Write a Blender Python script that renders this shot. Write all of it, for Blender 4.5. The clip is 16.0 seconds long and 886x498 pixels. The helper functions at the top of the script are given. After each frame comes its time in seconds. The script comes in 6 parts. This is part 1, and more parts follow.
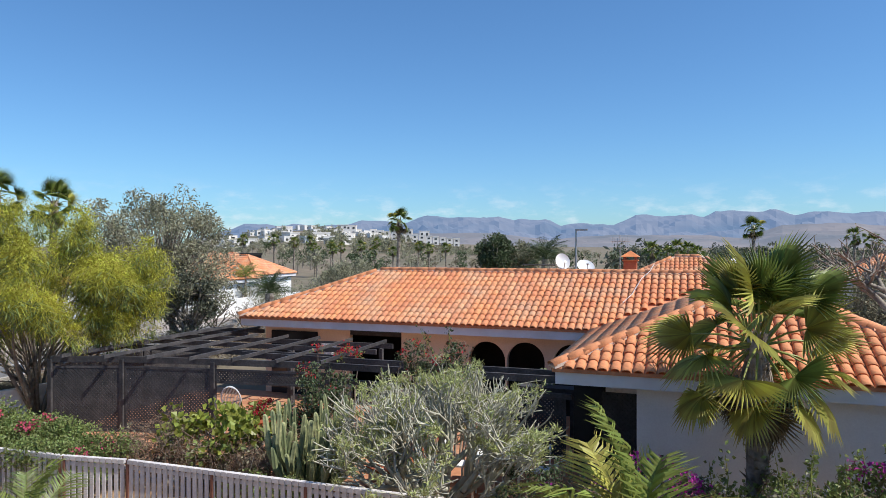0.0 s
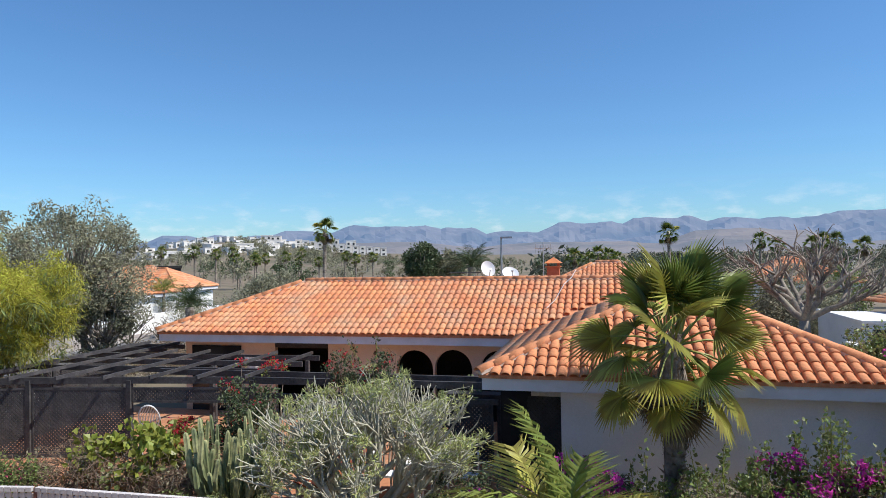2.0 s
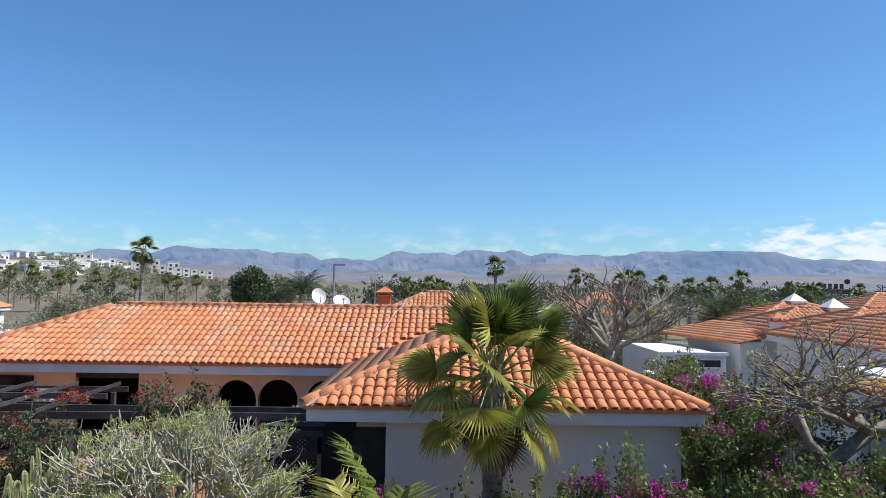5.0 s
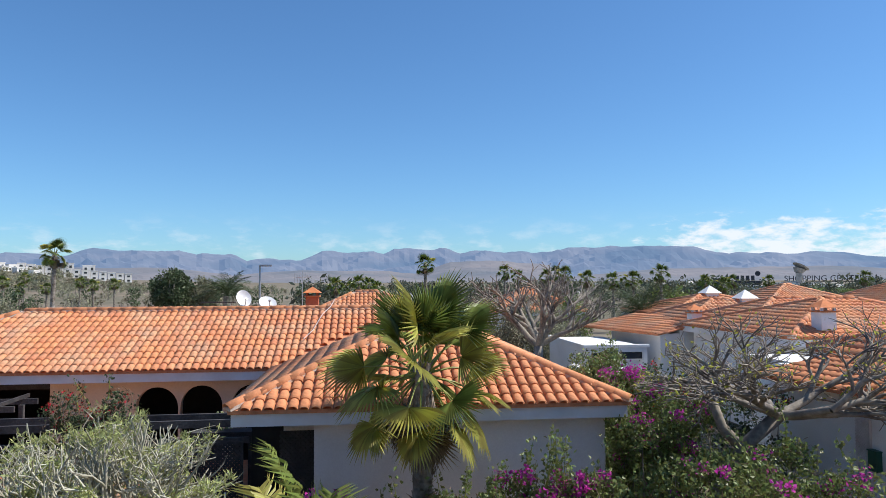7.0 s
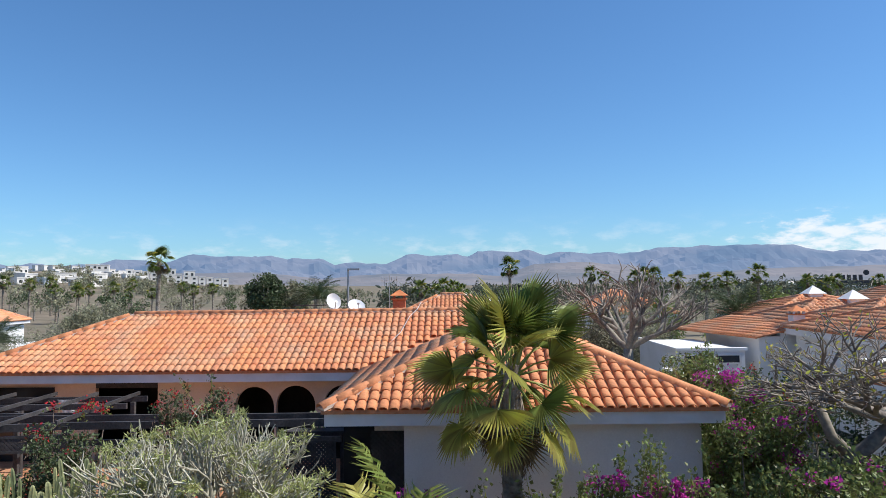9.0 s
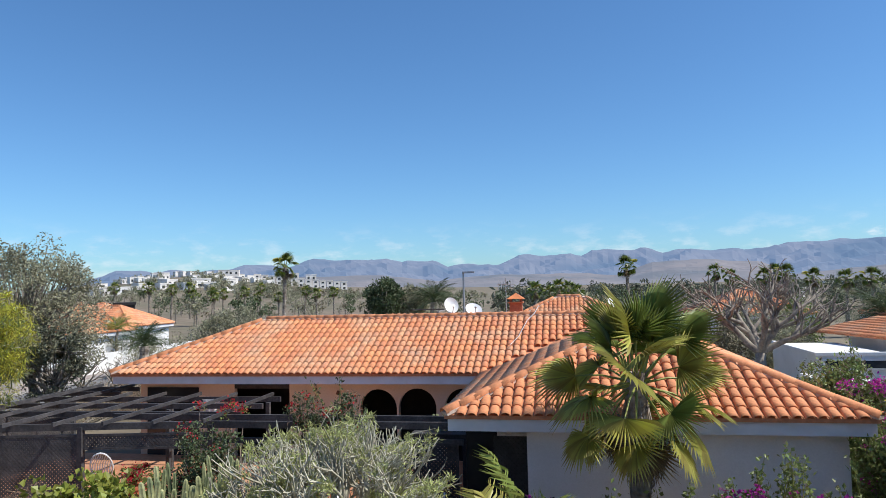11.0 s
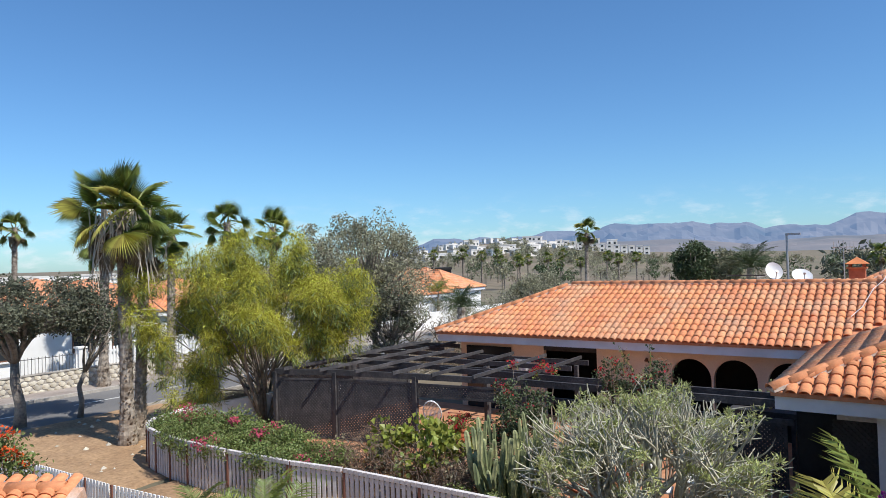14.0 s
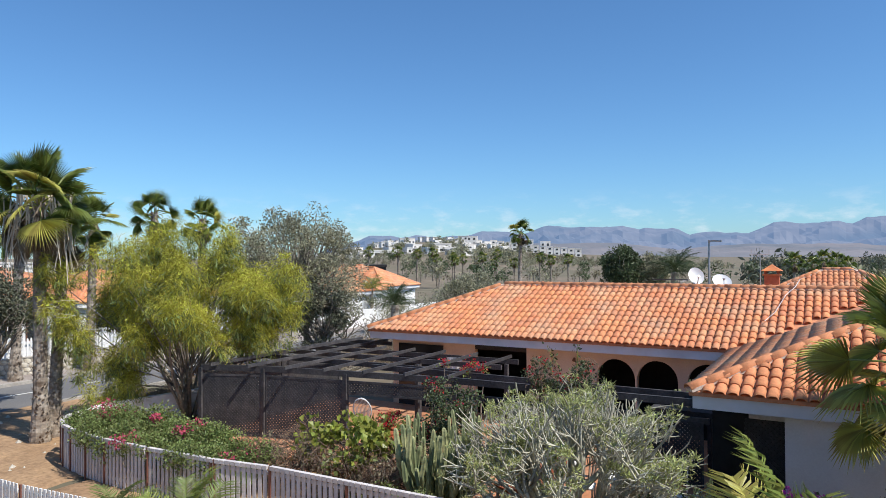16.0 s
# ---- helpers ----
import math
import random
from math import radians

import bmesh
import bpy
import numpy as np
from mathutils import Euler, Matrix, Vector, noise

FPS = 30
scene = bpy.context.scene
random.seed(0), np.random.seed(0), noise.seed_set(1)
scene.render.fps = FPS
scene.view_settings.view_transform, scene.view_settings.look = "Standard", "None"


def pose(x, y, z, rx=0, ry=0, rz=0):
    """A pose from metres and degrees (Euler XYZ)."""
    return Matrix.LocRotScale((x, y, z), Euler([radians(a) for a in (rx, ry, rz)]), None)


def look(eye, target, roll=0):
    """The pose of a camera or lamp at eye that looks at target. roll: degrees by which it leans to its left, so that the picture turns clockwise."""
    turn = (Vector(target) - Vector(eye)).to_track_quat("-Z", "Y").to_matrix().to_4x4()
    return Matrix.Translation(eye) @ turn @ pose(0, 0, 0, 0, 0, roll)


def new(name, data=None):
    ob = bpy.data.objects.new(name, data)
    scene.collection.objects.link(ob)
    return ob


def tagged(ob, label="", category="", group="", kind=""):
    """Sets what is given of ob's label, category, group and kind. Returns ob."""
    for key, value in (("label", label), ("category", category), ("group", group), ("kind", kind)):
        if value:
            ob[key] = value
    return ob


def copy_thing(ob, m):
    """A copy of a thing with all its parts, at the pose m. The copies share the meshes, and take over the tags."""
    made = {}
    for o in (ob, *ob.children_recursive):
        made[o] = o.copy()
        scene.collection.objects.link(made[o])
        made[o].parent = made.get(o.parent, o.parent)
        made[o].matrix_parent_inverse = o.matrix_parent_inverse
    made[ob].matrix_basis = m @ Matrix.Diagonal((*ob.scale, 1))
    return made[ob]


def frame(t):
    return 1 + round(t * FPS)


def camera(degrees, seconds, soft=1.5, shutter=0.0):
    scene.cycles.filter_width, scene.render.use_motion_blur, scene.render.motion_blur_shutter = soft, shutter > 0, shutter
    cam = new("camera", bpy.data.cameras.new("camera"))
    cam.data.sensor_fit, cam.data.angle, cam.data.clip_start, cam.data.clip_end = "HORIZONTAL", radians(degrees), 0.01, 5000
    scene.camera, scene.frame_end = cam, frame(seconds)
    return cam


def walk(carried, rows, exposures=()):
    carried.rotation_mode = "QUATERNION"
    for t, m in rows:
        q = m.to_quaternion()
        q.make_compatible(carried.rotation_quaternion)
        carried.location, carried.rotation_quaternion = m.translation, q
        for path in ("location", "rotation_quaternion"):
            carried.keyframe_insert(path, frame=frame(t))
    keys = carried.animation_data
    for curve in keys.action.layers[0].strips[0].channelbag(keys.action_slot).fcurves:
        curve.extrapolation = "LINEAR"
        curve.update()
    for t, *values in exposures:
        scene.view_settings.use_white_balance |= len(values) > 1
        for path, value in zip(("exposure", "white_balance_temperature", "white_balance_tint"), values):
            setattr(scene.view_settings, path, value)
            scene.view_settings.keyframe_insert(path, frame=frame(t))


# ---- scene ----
cam = camera(66.26, 16.0, soft=0.7)
EYE, TURN = 5.6, 20.0
# seconds, x, y, z, yaw, pitch, roll
ROWS = [
    (0.0, -0.000, 0.000, -0.000, 0.00, 0.00, -0.00),
    (0.5, 0.021, -0.032, -0.004, -2.12, 0.32, -0.63),
    (1.0, 0.036, -0.019, -0.007, -4.30, 0.32, 0.22),
    (1.5, 0.046, -0.029, -0.014, -6.60, 0.52, 0.42),
    (2.0, 0.033, -0.041, -0.003, -6.13, 0.71, 0.92),
    (2.5, 0.044, -0.062, 0.003, -6.89, 0.98, 0.54),
    (3.0, 0.054, -0.062, -0.008, -9.44, 1.09, 0.61),
    (3.5, 0.061, -0.068, -0.002, -12.48, 1.37, 0.72),
    (4.0, 0.074, -0.038, 0.008, -15.28, 1.68, 0.34),
    (4.5, 0.090, -0.020, 0.015, -17.94, 3.02, -0.46),
    (7.0, 0.174, -0.001, 0.031, -25.96, 2.92, 0.31),
    (7.5, 0.174, -0.020, 0.036, -27.05, 2.69, 0.31),
    (8.0, 0.150, -0.011, 0.030, -24.76, 2.54, 0.65),
    (8.5, 0.132, 0.022, 0.021, -21.54, 2.67, 0.85),
    (9.0, 0.118, 0.008, 0.025, -18.89, 3.19, 0.73),
    (11.5, -0.074, -0.066, 0.161, -4.90, 3.31, 1.89),
    (12.0, -0.091, -0.091, 0.164, 0.53, 2.73, 2.27),
    (12.5, -0.094, -0.057, 0.161, 4.02, 1.63, 1.79),
    (13.0, -0.113, -0.022, 0.156, 7.36, 1.27, 1.51),
    (13.5, -0.153, -0.011, 0.155, 11.64, 0.97, 1.90),
    (14.0, -0.179, 0.005, 0.153, 15.58, 1.17, 1.68),
    (14.5, -0.180, -0.002, 0.141, 17.53, 1.13, 1.69),
    (15.0, -0.169, -0.002, 0.143, 15.49, 1.27, 1.12),
    (15.5, -0.160, 0.010, 0.139, 13.22, 0.66, 1.16),
    (16.0, -0.146, -0.004, 0.151, 10.13, 0.91, 0.21),
]
walk(cam, [(t, pose(0, 0, EYE, 0, 0, TURN) @ pose(x, y, z, 90 + pitch, roll, yaw)) for t, x, y, z, yaw, pitch, roll in ROWS])

# ---- light ----
SUN_EL, SUN_AZ = radians(54), radians(-4)  # azimuth from +x, counter-clockwise
to_sun = Vector((math.cos(SUN_EL) * math.cos(SUN_AZ), math.cos(SUN_EL) * math.sin(SUN_AZ), math.sin(SUN_EL)))
sun = new("sun", bpy.data.lights.new("sun", "SUN"))
sun.data.energy, sun.data.angle, sun.data.color = 5.5, radians(0.53), (1.0, 0.95, 0.87)
sun.matrix_world = look(to_sun * 100, (0, 0, 0))
world = bpy.data.worlds.new("world")
scene.world = world
world.use_nodes = True
wn, wl = world.node_tree.nodes, world.node_tree.links
sky = wn.new("ShaderNodeTexSky")
sky.sky_type, sky.sun_disc = "NISHITA", False
sky.sun_elevation, sky.sun_rotation = SUN_EL, radians(90) - SUN_AZ
sky.altitude, sky.air_density, sky.dust_density, sky.ozone_density = 50, 1.0, 0.4, 4.0


def wmath(op, a, b=None, clamp=False):
    n = wn.new("ShaderNodeMath")
    n.operation, n.use_clamp = op, clamp
    for i, v in enumerate((a, b)):
        if isinstance(v, (int, float)):
            n.inputs[i].default_value = v
        elif v is not None:
            wl.new(v, n.inputs[i])
    return n.outputs[0]


def wramp(v, lo, hi):
    n = wn.new("ShaderNodeMapRange")
    n.interpolation_type = "SMOOTHSTEP"
    n.inputs[1].default_value, n.inputs[2].default_value = lo, hi
    wl.new(v, n.inputs[0])
    return n.outputs[0]


tint = wn.new("ShaderNodeMix")
tint.data_type, tint.blend_type = "RGBA", "MULTIPLY"
tint.inputs[0].default_value = 1.0
tint.inputs[7].default_value = (0.755, 1.10, 1.36, 1)
wl.new(sky.outputs[0], tint.inputs[6])
# low white clouds over the hills to the north-east, and thin wisps elsewhere
way = wn.new("ShaderNodeTexCoord").outputs["Generated"]
xyz = wn.new("ShaderNodeSeparateXYZ")
wl.new(way, xyz.inputs[0])
bearing = wmath("ARCTAN2", xyz.outputs[0], xyz.outputs[1])
stretch = wn.new("ShaderNodeMapping")
stretch.inputs["Scale"].default_value = (9, 9, 24)
wl.new(way, stretch.inputs[0])
puff = wn.new("ShaderNodeTexNoise")
puff.inputs["Scale"].default_value, puff.inputs["Detail"].default_value, puff.inputs["Roughness"].default_value = 2.6, 8, 0.6
wl.new(stretch.outputs[0], puff.inputs["Vector"])
east = wmath("MULTIPLY", wramp(bearing, 0.27, 0.50), wmath("SUBTRACT", 1.0, wramp(xyz.outputs[2], 0.05, 0.115)))
cumulus = wramp(wmath("ADD", puff.outputs["Fac"], wmath("MULTIPLY", east, 0.30)), 0.63, 0.86)
low = wmath("SUBTRACT", 1.0, wramp(xyz.outputs[2], 0.03, 0.11))
wisp = wmath("MULTIPLY", wmath("MULTIPLY", wramp(puff.outputs["Fac"], 0.46, 0.75), low), 0.5)
cover = wmath("MAXIMUM", wmath("MULTIPLY", cumulus, wmath("MULTIPLY", wramp(east, 0.05, 0.4), 0.9)), wisp)
cloud = wn.new("ShaderNodeMix")
cloud.data_type = "RGBA"
cloud.inputs[7].default_value = (8.6, 9.0, 9.6, 1)
wl.new(cover, cloud.inputs[0])
wl.new(tint.outputs[2], cloud.inputs[6])
wl.new(cloud.outputs[2], wn["Background"].inputs[0])
wn["Background"].inputs[1].default_value = 0.108

# ---- mesh helpers ----
class Shape:
    """Vertices and faces gathered for one mesh."""

    def __init__(self):
        self.v, self.f = [], []

    def add(self, verts, faces):
        n = len(self.v)
        self.v.extend([tuple(p) for p in verts])
        self.f.extend([tuple(i + n for i in q) for q in faces])
        return self

    def box(self, x0, y0, z0, x1, y1, z1, m=None):
        c = [(x, y, z) for z in (z0, z1) for y in (y0, y1) for x in (x0, x1)]
        if m is not None:
            c = [m @ Vector(p) for p in c]
        return self.add(c, [(0, 2, 3, 1), (4, 5, 7, 6), (0, 1, 5, 4), (2, 6, 7, 3), (0, 4, 6, 2), (1, 3, 7, 5)])

    def beam(self, a, b, w, h, up=(0, 0, 1)):
        """A bar of width w and height h from a to b."""
        a, b = Vector(a), Vector(b)
        d = (b - a).normalized()
        s = d.cross(Vector(up)).normalized()
        t = s.cross(d)
        c = [p + s * i * w / 2 + t * j * h / 2 for p in (a, b) for j in (-1, 1) for i in (-1, 1)]
        return self.add(c, [(0, 1, 3, 2), (4, 6, 7, 5), (0, 4, 5, 1), (2, 3, 7, 6), (0, 2, 6, 4), (1, 5, 7, 3)])

    def tube(self, pts, radii, n=6, cap=True):
        pts = [Vector(p) for p in pts]
        base = len(self.v)
        ring = []
        for i, p in enumerate(pts):
            d = (pts[min(i + 1, len(pts) - 1)] - pts[max(i - 1, 0)]).normalized()
            s = d.cross(Vector((0.31, 0.17, 0.94) if abs(d.z) < 0.9 else (1, 0.1, 0))).normalized()
            t = d.cross(s)
            ring += [p + (s * math.cos(6.2832 * k / n) + t * math.sin(6.2832 * k / n)) * radii[i] for k in range(n)]
        self.v.extend([tuple(p) for p in ring])
        for i in range(len(pts) - 1):
            for k in range(n):
                a, b = base + i * n + k, base + i * n + (k + 1) % n
                self.f.append((a, b, b + n, a + n))
        if cap:
            self.f.append(tuple(base + k for k in range(n))[::-1])
            self.f.append(tuple(base + (len(pts) - 1) * n + k for k in range(n)))
        return self

    def prism(self, poly, z0, z1):
        """An upright prism over a plan polygon."""
        n = len(poly)
        c = [(x, y, z0) for x, y in poly] + [(x, y, z1) for x, y in poly]
        return self.add(c, [tuple(range(n))[::-1], tuple(range(n, 2 * n))] + [(i, (i + 1) % n, (i + 1) % n + n, i + n) for i in range(n)])

    def slab(self, poly, t):
        """A plate of thickness t under a polygon of points in space."""
        n = len(poly)
        c = [tuple(p) for p in poly] + [(p[0], p[1], p[2] - t) for p in poly]
        return self.add(c, [tuple(range(n)), tuple(range(n, 2 * n))[::-1]] + [(i, i + n, (i + 1) % n + n, (i + 1) % n) for i in range(n)])

    def mesh(self, name, mat, smooth=False):
        me = bpy.data.meshes.new(name)
        me.from_pydata(self.v, [], self.f)
        me.materials.append(mat)
        if smooth:
            me.polygons.foreach_set("use_smooth", [True] * len(me.polygons))
        me.update()
        return me


def part(name, shape, mat, parent=None, label="", smooth=False, m=None):
    """One mesh object, as a thing of its own or under a parent."""
    me = shape if isinstance(shape, bpy.types.Mesh) else shape.mesh(name, mat, smooth)
    ob = new(name, me)
    if parent is not None:
        ob.parent = parent
    if m is not None:
        ob.matrix_basis = m
    return tagged(ob, label)


def thing(name, label, category, group="", kind="", at=(0, 0, 0), turn=0):
    ob = new(name)
    ob.matrix_basis = pose(*at, 0, 0, turn)
    ob.empty_display_size = 0.2
    return tagged(ob, label, category, group, kind)


# ---- materials ----
def material(name, base, rough=0.8, metal=0.0, spread=0.25, grain=8.0, bump=0.2, bump_scale=None, other=None, other_scale=1.2, other_at=0.55,
             piece=0.0, island=0.0, spec=0.3, soft=0.12, sub=0.0):
    """Base colour with grain, larger stains of another colour, fine relief, and per-piece variation."""
    m = bpy.data.materials.new(name)
    m.use_nodes = True
    n, l = m.node_tree.nodes, m.node_tree.links
    b = n["Principled BSDF"]
    b.inputs["Roughness"].default_value, b.inputs["Metallic"].default_value = rough, metal
    b.inputs["Specular IOR Level"].default_value = spec
    geo = n.new("ShaderNodeTexCoord").outputs["Object"]
    fine = n.new("ShaderNodeTexNoise")
    fine.inputs["Scale"].default_value, fine.inputs["Detail"].default_value = grain, 6
    l.new(geo, fine.inputs["Vector"])
    coarse = n.new("ShaderNodeTexNoise")
    coarse.inputs["Scale"].default_value, coarse.inputs["Detail"].default_value = other_scale, 5
    l.new(geo, coarse.inputs["Vector"])
    ramp = n.new("ShaderNodeMapRange")
    ramp.inputs[1].default_value, ramp.inputs[2].default_value = other_at - soft, other_at + soft
    l.new(coarse.outputs["Fac"], ramp.inputs[0])
    mix = n.new("ShaderNodeMix")
    mix.data_type = "RGBA"
    mix.inputs[6].default_value = (*base, 1)
    mix.inputs[7].default_value = (*(other or [c * 0.75 for c in base]), 1)
    l.new(ramp.outputs[0], mix.inputs[0])
    val = n.new("ShaderNodeMapRange")
    val.inputs[1].default_value, val.inputs[2].default_value = 0.25, 0.75
    val.inputs[3].default_value, val.inputs[4].default_value = 1 - spread, 1 + spread
    l.new(fine.outputs["Fac"], val.inputs[0])
    hsv = n.new("ShaderNodeHueSaturation")
    l.new(mix.outputs[2], hsv.inputs["Color"])
    value = val.outputs[0]
    for amount, node, out in ((piece, "ShaderNodeObjectInfo", "Random"), (island, "ShaderNodeNewGeometry", "Random Per Island")):
        if amount:
            rnd = n.new(node).outputs[out]
            r = n.new("ShaderNodeMapRange")
            r.inputs[3].default_value, r.inputs[4].default_value = 1 - amount, 1 + amount
            l.new(rnd, r.inputs[0])
            mul = n.new("ShaderNodeMath")
            mul.operation = "MULTIPLY"
            l.new(value, mul.inputs[0])
            l.new(r.outputs[0], mul.inputs[1])
            value = mul.outputs[0]
            hue = n.new("ShaderNodeMapRange")
            hue.inputs[3].default_value, hue.inputs[4].default_value = 0.5 - amount * 0.05, 0.5 + amount * 0.05
            l.new(rnd, hue.inputs[0])
            l.new(hue.outputs[0], hsv.inputs["Hue"])
    l.new(value, hsv.inputs["Value"])
    l.new(hsv.outputs[0], b.inputs["Base Color"])
    if bump:
        bn = n.new("ShaderNodeBump")
        bn.inputs["Strength"].default_value, bn.inputs["Distance"].default_value = bump, 0.02
        h = fine
        if bump_scale:
            h = n.new("ShaderNodeTexNoise")
            h.inputs["Scale"].default_value, h.inputs["Detail"].default_value = bump_scale, 6
            l.new(geo, h.inputs["Vector"])
        l.new(h.outputs["Fac"], bn.inputs["Height"])
        l.new(bn.outputs[0], b.inputs["Normal"])
    if sub:
        tr = n.new("ShaderNodeBsdfTranslucent")
        l.new(hsv.outputs[0], tr.inputs["Color"])
        ms = n.new("ShaderNodeMixShader")
        ms.inputs[0].default_value = sub
        l.new(b.outputs[0], ms.inputs[1])
        l.new(tr.outputs[0], ms.inputs[2])
        l.new(ms.outputs[0], n["Material Output"].inputs[0])
    return m


def leafy(name, base, spread=0.35, rough=0.5, sub=0.3, island=0.3):
    return material(name, base, rough, spread=spread * 0.4, grain=3, bump=0, other=[c * 0.7 for c in base], other_scale=0.9, island=island, sub=sub, spec=0.35)


TILE = material("terracotta_tile", (0.68, 0.27, 0.125), 0.75, spread=0.2, grain=14, other=(0.60, 0.335, 0.20), other_scale=0.85, other_at=0.55, bump=0.25, piece=0.09, island=0.1)
TILE_FAR = material("terracotta_roof", (0.56, 0.19, 0.075), 0.8, spread=0.2, grain=5, other=(0.44, 0.17, 0.09), other_scale=0.4, bump=0.1, island=0.2)
TILE_BED = material("terracotta_channel", (0.62, 0.27, 0.14), 0.85, spread=0.25, grain=9, other=(0.5, 0.21, 0.11))
MORTAR = material("lime_mortar", (0.62, 0.5, 0.42), 0.9, spread=0.2, grain=20, other=(0.55, 0.33, 0.22), other_scale=3)
WHITE = material("white_render", (0.80, 0.80, 0.79), 0.85, spread=0.05, grain=30, other=(0.72, 0.72, 0.70), other_scale=0.7, bump=0.12, bump_scale=60)
FASCIA = material("white_fascia_paint", (0.78, 0.78, 0.79), 0.7, spread=0.04, grain=12, other=(0.68, 0.68, 0.68), other_scale=1.5, bump=0.05)
BEIGE = material("beige_render", (0.76, 0.63, 0.50), 0.85, spread=0.06, grain=25, other=(0.68, 0.55, 0.43), other_scale=0.8, bump=0.12, bump_scale=50)
DARK_WOOD = material("dark_stained_timber", (0.05, 0.049, 0.052), 0.6, spread=0.35, grain=18, other=(0.085, 0.08, 0.08), other_scale=2.5, bump=0.2, piece=0.2)
# near-black base holds the shade of unlit rooms; the far dark building reuses it
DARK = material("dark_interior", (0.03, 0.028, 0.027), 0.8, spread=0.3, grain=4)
ASPHALT = material("asphalt", (0.15, 0.148, 0.148), 0.9, spread=0.2, grain=40, other=(0.19, 0.185, 0.18), other_scale=0.25, bump=0.3, bump_scale=120)
KERB = material("concrete_kerb", (0.40, 0.37, 0.33), 0.9, spread=0.2, grain=12, other=(0.28, 0.26, 0.24), piece=0.1)
PAVING = material("pavement_concrete", (0.33, 0.29, 0.26), 0.9, spread=0.18, grain=10, other=(0.24, 0.2, 0.18), other_scale=0.6)
PAINT = material("road_paint", (0.65, 0.65, 0.62), 0.8, spread=0.2, grain=25, other=(0.3, 0.3, 0.3), other_scale=6, other_at=0.62)
SOIL = material("dry_soil", (0.36, 0.235, 0.135), 0.95, spread=0.3, grain=9, other=(0.25, 0.155, 0.09), other_scale=0.5, bump=0.5, bump_scale=25)
LAND = material("dry_land", (0.20, 0.16, 0.115), 0.95, spread=0.3, grain=0.3, other=(0.13, 0.125, 0.08), other_scale=0.03, bump=0.3)
PATIO = material("terracotta_paving", (0.42, 0.19, 0.10), 0.8, spread=0.2, grain=6, other=(0.5, 0.28, 0.17), other_scale=0.9, bump=0.2)
STONE = material("rubble_stone", (0.60, 0.56, 0.47), 0.9, spread=0.2, grain=14, other=(0.40, 0.35, 0.27), other_scale=2.0, bump=0.4, piece=0.2, island=0.2)
POT = material("terracotta_pot", (0.45, 0.14, 0.07), 0.8, spread=0.15, grain=10)
PICKET = material("weathered_white_timber", (0.64, 0.61, 0.60), 0.75, spread=0.12, grain=16, other=(0.47, 0.43, 0.42), other_scale=1.6, bump=0.15, piece=0.1)
RUST = material("red_brown_metal", (0.2, 0.085, 0.06), 0.6, spread=0.2, grain=12)
BROWN_WOOD = material("brown_timber", (0.16, 0.075, 0.045), 0.55, spread=0.25, grain=10)
METAL = material("galvanised_metal", (0.45, 0.45, 0.45), 0.45, metal=0.6, spread=0.1, grain=8, bump=0)
DISH = material("white_dish_paint", (0.82, 0.82, 0.81), 0.5, spread=0.04, grain=3, bump=0)
CLOTH = material("white_cloth", (0.8, 0.8, 0.78), 0.9, spread=0.06, grain=20)
GREEN_BOX = material("dark_green_paint", (0.02, 0.09, 0.06), 0.45, spread=0.1, grain=10)
GLASS = material("dark_window_glass", (0.03, 0.035, 0.04), 0.08, spread=0.05, grain=2, bump=0, spec=0.6)
SIGN = material("dark_sign_letters", (0.06, 0.06, 0.07), 0.6, spread=0.1, grain=5, bump=0)
BARK = material("palm_bark", (0.36, 0.31, 0.255), 0.95, spread=0.4, grain=10, other=(0.15, 0.11, 0.08), other_scale=3, bump=0.6)
BARK_GREY = material("grey_bark", (0.29, 0.255, 0.21), 0.9, spread=0.3, grain=12, other=(0.13, 0.11, 0.1), other_scale=2.5, bump=0.5)
TWIG = material("silver_twigs", (0.50, 0.49, 0.39), 0.85, spread=0.2, grain=9, other=(0.3, 0.28, 0.22), island=0.15)
DRY_TWIG = material("dry_brown_twigs", (0.2, 0.14, 0.1), 0.9, spread=0.25, grain=9, island=0.25)
FROND = leafy("fan_palm_green", (0.205, 0.25, 0.06), rough=0.3, sub=0.32)
FROND_YELLOW = leafy("yellowing_frond", (0.44, 0.41, 0.10), rough=0.45, sub=0.3)
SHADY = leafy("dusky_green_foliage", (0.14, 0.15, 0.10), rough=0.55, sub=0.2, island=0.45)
FAR_WALL = material("weathered_cream_render", (0.80, 0.77, 0.73), 0.85, spread=0.06, grain=2, other=(0.58, 0.53, 0.47), other_scale=0.12, bump=0)
FROND_DEAD = leafy("dead_frond", (0.26, 0.20, 0.13), rough=0.85, sub=0.15)
STALK = material("bleached_stalk", (0.62, 0.54, 0.43), 0.8, spread=0.15, grain=12)
STALK_GREEN = material("green_stalk", (0.25, 0.27, 0.06), 0.5, spread=0.15, grain=6)
FEATHER = leafy("areca_green", (0.25, 0.30, 0.07), rough=0.42, sub=0.3)
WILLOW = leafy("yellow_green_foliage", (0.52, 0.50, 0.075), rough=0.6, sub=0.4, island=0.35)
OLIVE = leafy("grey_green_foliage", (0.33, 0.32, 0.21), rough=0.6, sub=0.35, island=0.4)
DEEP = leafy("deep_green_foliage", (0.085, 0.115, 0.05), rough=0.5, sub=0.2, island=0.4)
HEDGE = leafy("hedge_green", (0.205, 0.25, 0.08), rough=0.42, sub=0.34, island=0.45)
SCRUB = leafy("dull_scrub", (0.22, 0.195, 0.13), rough=0.8, sub=0.15, island=0.4)
